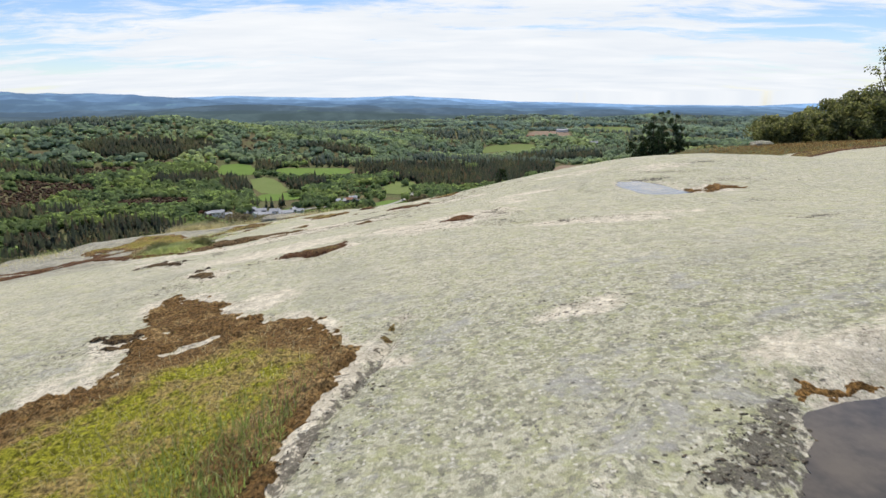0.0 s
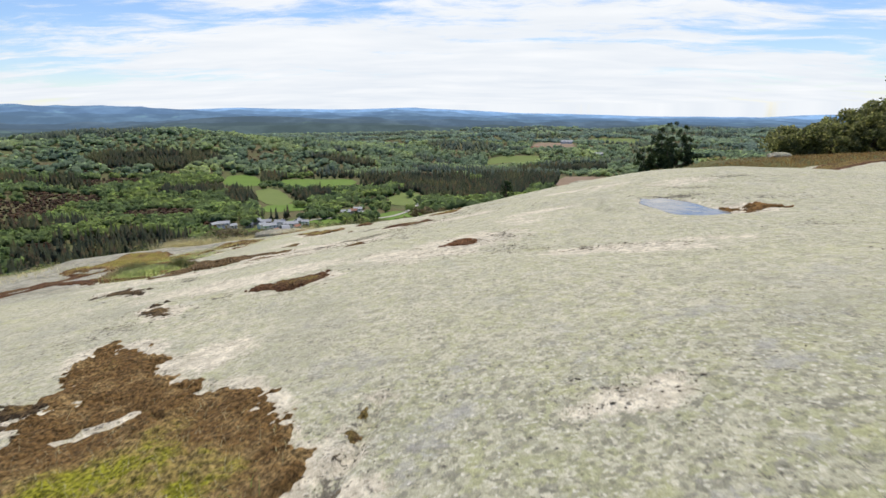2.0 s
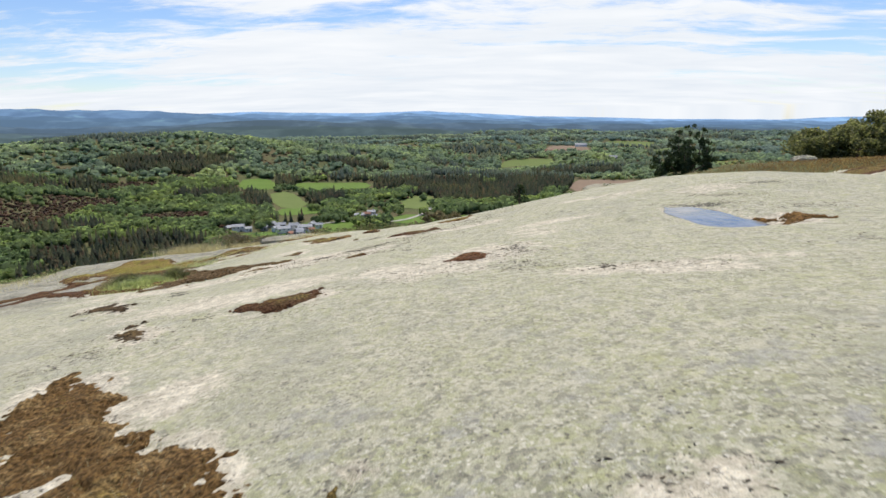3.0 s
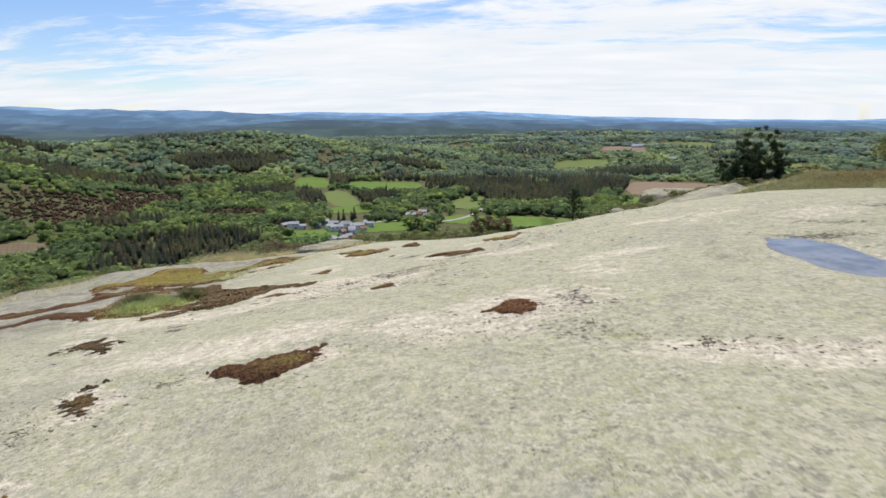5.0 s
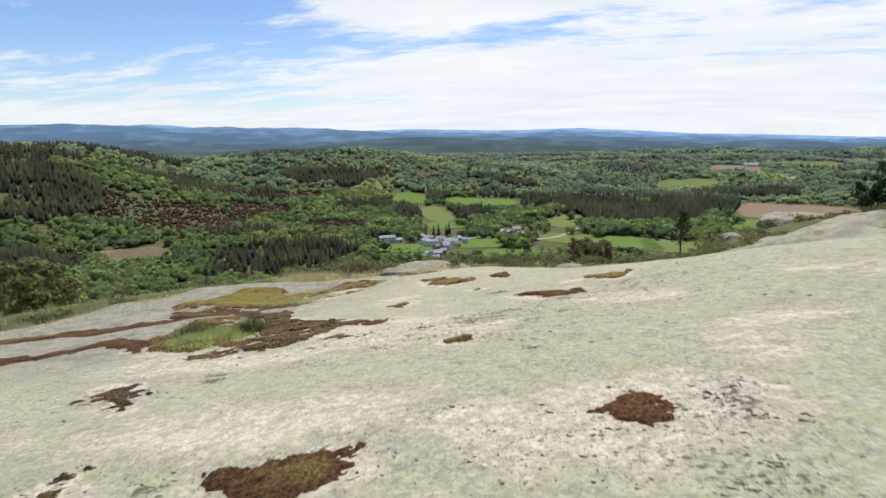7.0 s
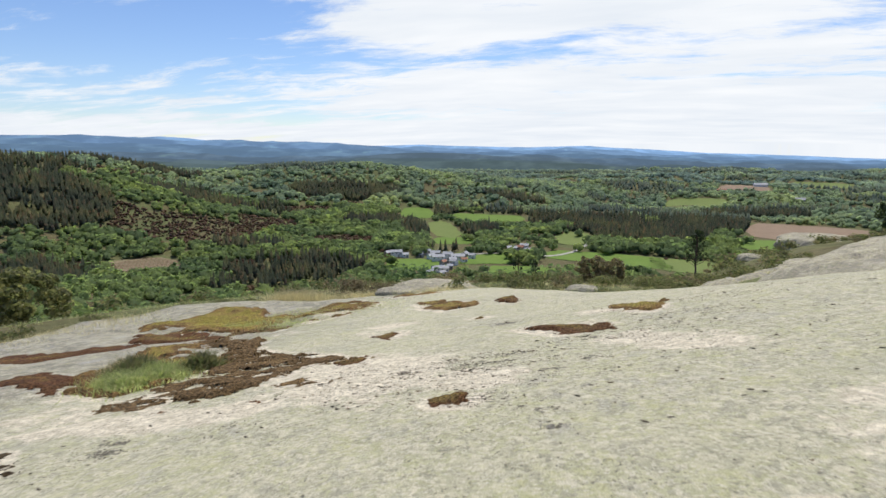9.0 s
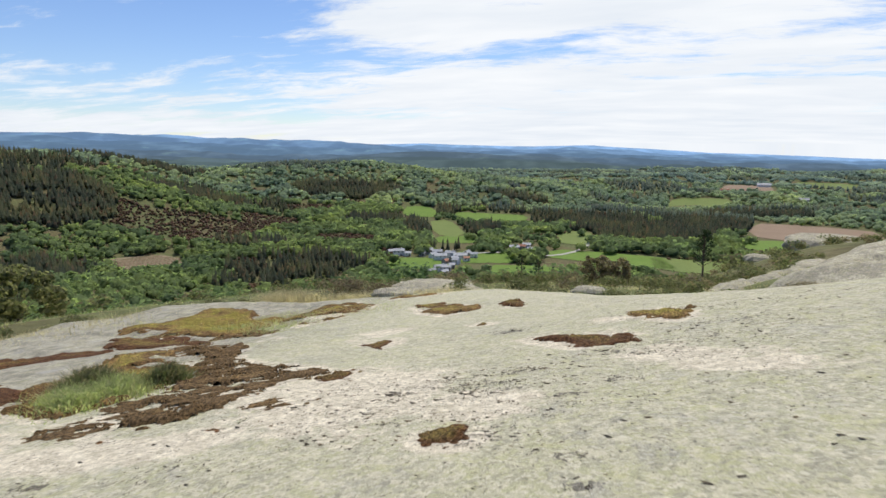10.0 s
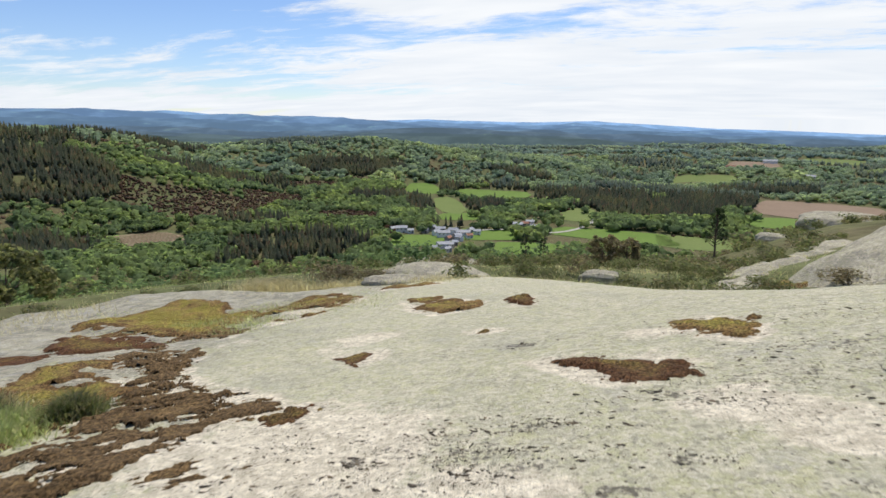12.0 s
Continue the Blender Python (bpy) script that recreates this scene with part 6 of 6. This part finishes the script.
def tree(name, x, y, tall, wide, lobes, leaves, size, foliage_mat, label, bole=0.3, conic=False, sink=0.1):
    """A tapered trunk with limbs and a crown of loose sprays gathered on the limb ends."""
    ob = tagged(new(name), label, "tree")
    h = Heap()
    top = np.array([0.05 * wide * rng.standard_normal(), 0.05 * wide * rng.standard_normal(), tall * (0.92 if conic else 0.7)])
    limb(h, (0, 0, -0.3), top * 0.5, 0.035 * tall * 0.6, 0.02 * tall * 0.6, 9)
    limb(h, top * 0.5, top, 0.02 * tall * 0.6, 0.005 * tall, 8)
    ends = []
    for k in range(lobes):
        q = bole + (1 - bole) * (k + 0.5) / lobes
        a = 2.4 * k + rng.uniform(-0.4, 0.4)
        reach = wide / 2 * ((1.1 - q) ** 0.7 if conic else math.sqrt(max(0.1, 1 - (q * 1.6 - 0.9) ** 2))) * rng.uniform(0.6, 1.0)
        e = np.array([math.cos(a) * reach, math.sin(a) * reach, tall * min(0.95, q + 0.04)])
        limb(h, top * min(0.95, q * (0.9 if conic else 0.75)), e, 0.008 * tall, 0.003 * tall, 5)
        ends.append(e)
    part("trunk", h.mesh("trunk", BARK), ob, "grey-brown bark")
    h = Heap()
    for k, e in enumerate(ends):
        v, f = leaf_cloud(int(900 + 10 * k + 7 * abs(x)), leaves, size, 5)
        s = wide * (rng.uniform(0.16, 0.28) if conic else rng.uniform(0.30, 0.46))
        h.many(v - np.array([0, 0, 0.5]), f, e[None], np.array([[s, s, s * (1.15 if conic else 0.85)]]), np.array([rng.uniform(0, 6)]))
    part("crown", h.mesh("crown", foliage_mat), ob)
    ob.matrix_basis = pose(x, y, float(terrain(x, y)) - sink, 0, 0, rng.uniform(0, 360))


def many_headed_pine(x, y, tall, wide, label):
    """A low pine with a dense crown of several upright leaders and a drooping side arm."""
    ob = tagged(new("pine_tree"), label, "tree")
    wood, crown = Heap(), Heap()
    limb(wood, (0, 0, -0.4), (0.02 * wide, 0, tall * 0.3), 0.16, 0.12, 9)
    g = np.random.default_rng(31)
    leaders = ((-0.40, 0.06, 0.52), (-0.24, -0.10, 0.78), (-0.10, 0.10, 1.0), (0.07, -0.04, 0.93), (0.25, 0.10, 1.04), (0.36, -0.12, 0.80), (0.42, 0.05, 0.60), (0.02, -0.25, 0.72), (-0.02, 0.26, 0.78))
    for k, (u, v, h) in enumerate(leaders):
        foot, tip = np.array([u * wide * 0.25, v * wide * 0.25, tall * 0.12]), np.array([u * wide, v * wide, tall * h])
        knee = np.array([u * wide * 0.85, v * wide * 0.85, tall * h * 0.4])
        limb(wood, foot, knee, 0.09, 0.06, 6)
        limb(wood, knee, tip, 0.06, 0.015, 6)
        n = int(5 + 7 * h)
        for j in range(n):
            q = (j + 0.6) / n
            c = knee * np.array([1, 1, 0.35]) * (1 - q) + tip * q + 0.05 * wide * g.standard_normal(3) * np.array([1, 1, 0.4])
            r = wide * (0.23 - 0.14 * q) * g.uniform(0.75, 1.1)
            cv, cf = leaf_cloud(2000 + 20 * k + j, 110, 0.22, 6)
            crown.many(cv - np.array([0, 0, 0.5]), cf, c[None], np.array([[r, r, r * 1.05]]), np.array([g.uniform(0, 6)]))
    part("trunk", wood.mesh("trunk", BARK), ob, "grey-brown bark")
    part("crown", crown.mesh("crown", NEEDLES), ob)
    ob.matrix_basis = pose(x, y, float(terrain(x, y)) - 0.1, 0, 0, -22)


many_headed_pine(22.7, 61.0, 5.3, 6.3, "dense dark green pine with several leaders behind the dome")
tree("pine_tree", 5.9, 57, 4.2, 2.1, 34, 50, 0.22, NEEDLES, "slender open-crowned pine on the slope below", 0.3, True)
tree("pine_tree", -9.1, 58.8, 2.8, 1.5, 20, 60, 0.24, NEEDLES, "small dark pine on the slope below", 0.12, True)
tree("pine_tree", -7.8, 61, 2.4, 1.4, 18, 60, 0.24, NEEDLES, "small dark pine on the slope below", 0.12, True)
tree("broom_tree", -2.2, 51.5, 2.2, 2.0, 24, 150, 0.2, DRY_SCRUB, "tall brown broom on the slope below", 0.1)
tree("broom_tree", -0.6, 50, 1.9, 1.8, 22, 150, 0.2, DRY_SCRUB, "tall brown broom on the slope below", 0.1)
for x, y, tall, wide in ((18.8, 32.6, 1.3, 2.4), (20.3, 32.0, 1.6, 2.6), (22.2, 31.8, 2.3, 3.2), (24.4, 32.6, 2.9, 4.0), (26.8, 33.4, 3.3, 4.6), (23.2, 35, 2.2, 4.0), (20.8, 35.5, 1.7, 3.4)):
    tree("oak_tree", x, y, tall, wide, 26, 420, 0.11, LEAVES, "bushy olive-green evergreen oak beside the outcrop", 0.12)
tree("oak_sapling", 24.1, 31.4, 5.2, 2.6, 22, 40, 0.16, LEAVES, "thin-leaved sapling above the evergreen oaks", 0.35)
for x, y, tall, wide in ((-34, 29, 3.4, 4.5), (-47, 40, 4.8, 6), (-36, 25, 3.4, 4.4)):
    tree("oak_tree", x, y, tall, wide, 14, 260, 0.17, LEAVES, "bushy olive-green tree on the slope below", 0.15)


def bush(x, y, tall, wide, mat, label):
    """A low bush of a few stems and loose sprays."""
    ob = tagged(new("gorse_bush"), label, "bush", "bushes on the rim of the dome")
    h = Heap()
    for k in range(6):
        a = k * 1.05 + rng.uniform(-0.3, 0.3)
        limb(h, (0, 0, -0.1), (math.cos(a) * wide * 0.3, math.sin(a) * wide * 0.3, tall * rng.uniform(0.55, 0.8)), 0.02, 0.006, 5)
    part("stems", h.mesh("stems", BARK), ob, "thin brown stems")
    v, f = leaf_cloud(int(7 * abs(x) + 3 * y), 1300, 0.055, 10)
    part("foliage", mesh_of("foliage", v * np.array([wide, wide, tall]), f, mat), ob)
    ob.matrix_basis = pose(x, y, float(terrain(x, y)) - 0.08, 0, 0, rng.uniform(0, 360))


for x, y, tall, wide in ((-8.9, 23.9, 0.85, 1.8), (-7.9, 24.2, 0.65, 1.4)):
    bush(x, y, tall, wide, DRY_SCRUB, "dry brown broom bush behind pale grass")
for x, y, tall, wide in ((-3.0, 26.4, 0.5, 1.3), (-10.8, 23.7, 0.5, 1.1), (-16.2, 20.6, 0.6, 1.2), (-13.6, 23.2, 0.5, 1.0)):
    bush(x, y, tall, wide, SCRUB, "olive-brown gorse bush among dry grass")
for x, y, tall, wide in ((2.4, 25.5, 0.9, 1.6), (4.8, 24.4, 0.9, 1.7), (6.6, 25.8, 1.0, 1.9), (0.6, 27.5, 1.3, 1.6), (-0.6, 28.6, 1.5, 1.5), (8.3, 27.2, 1.0, 2.0), (3.4, 28.5, 1.2, 1.8), (5.4, 28.2, 1.1, 1.8), (10.3, 26.0, 0.9, 1.8)):
    bush(x, y, tall * 0.62, wide * 0.85, SCRUB if x < 4 or x > 8 else DRY_SCRUB, "green and brown gorse bush below the rim")
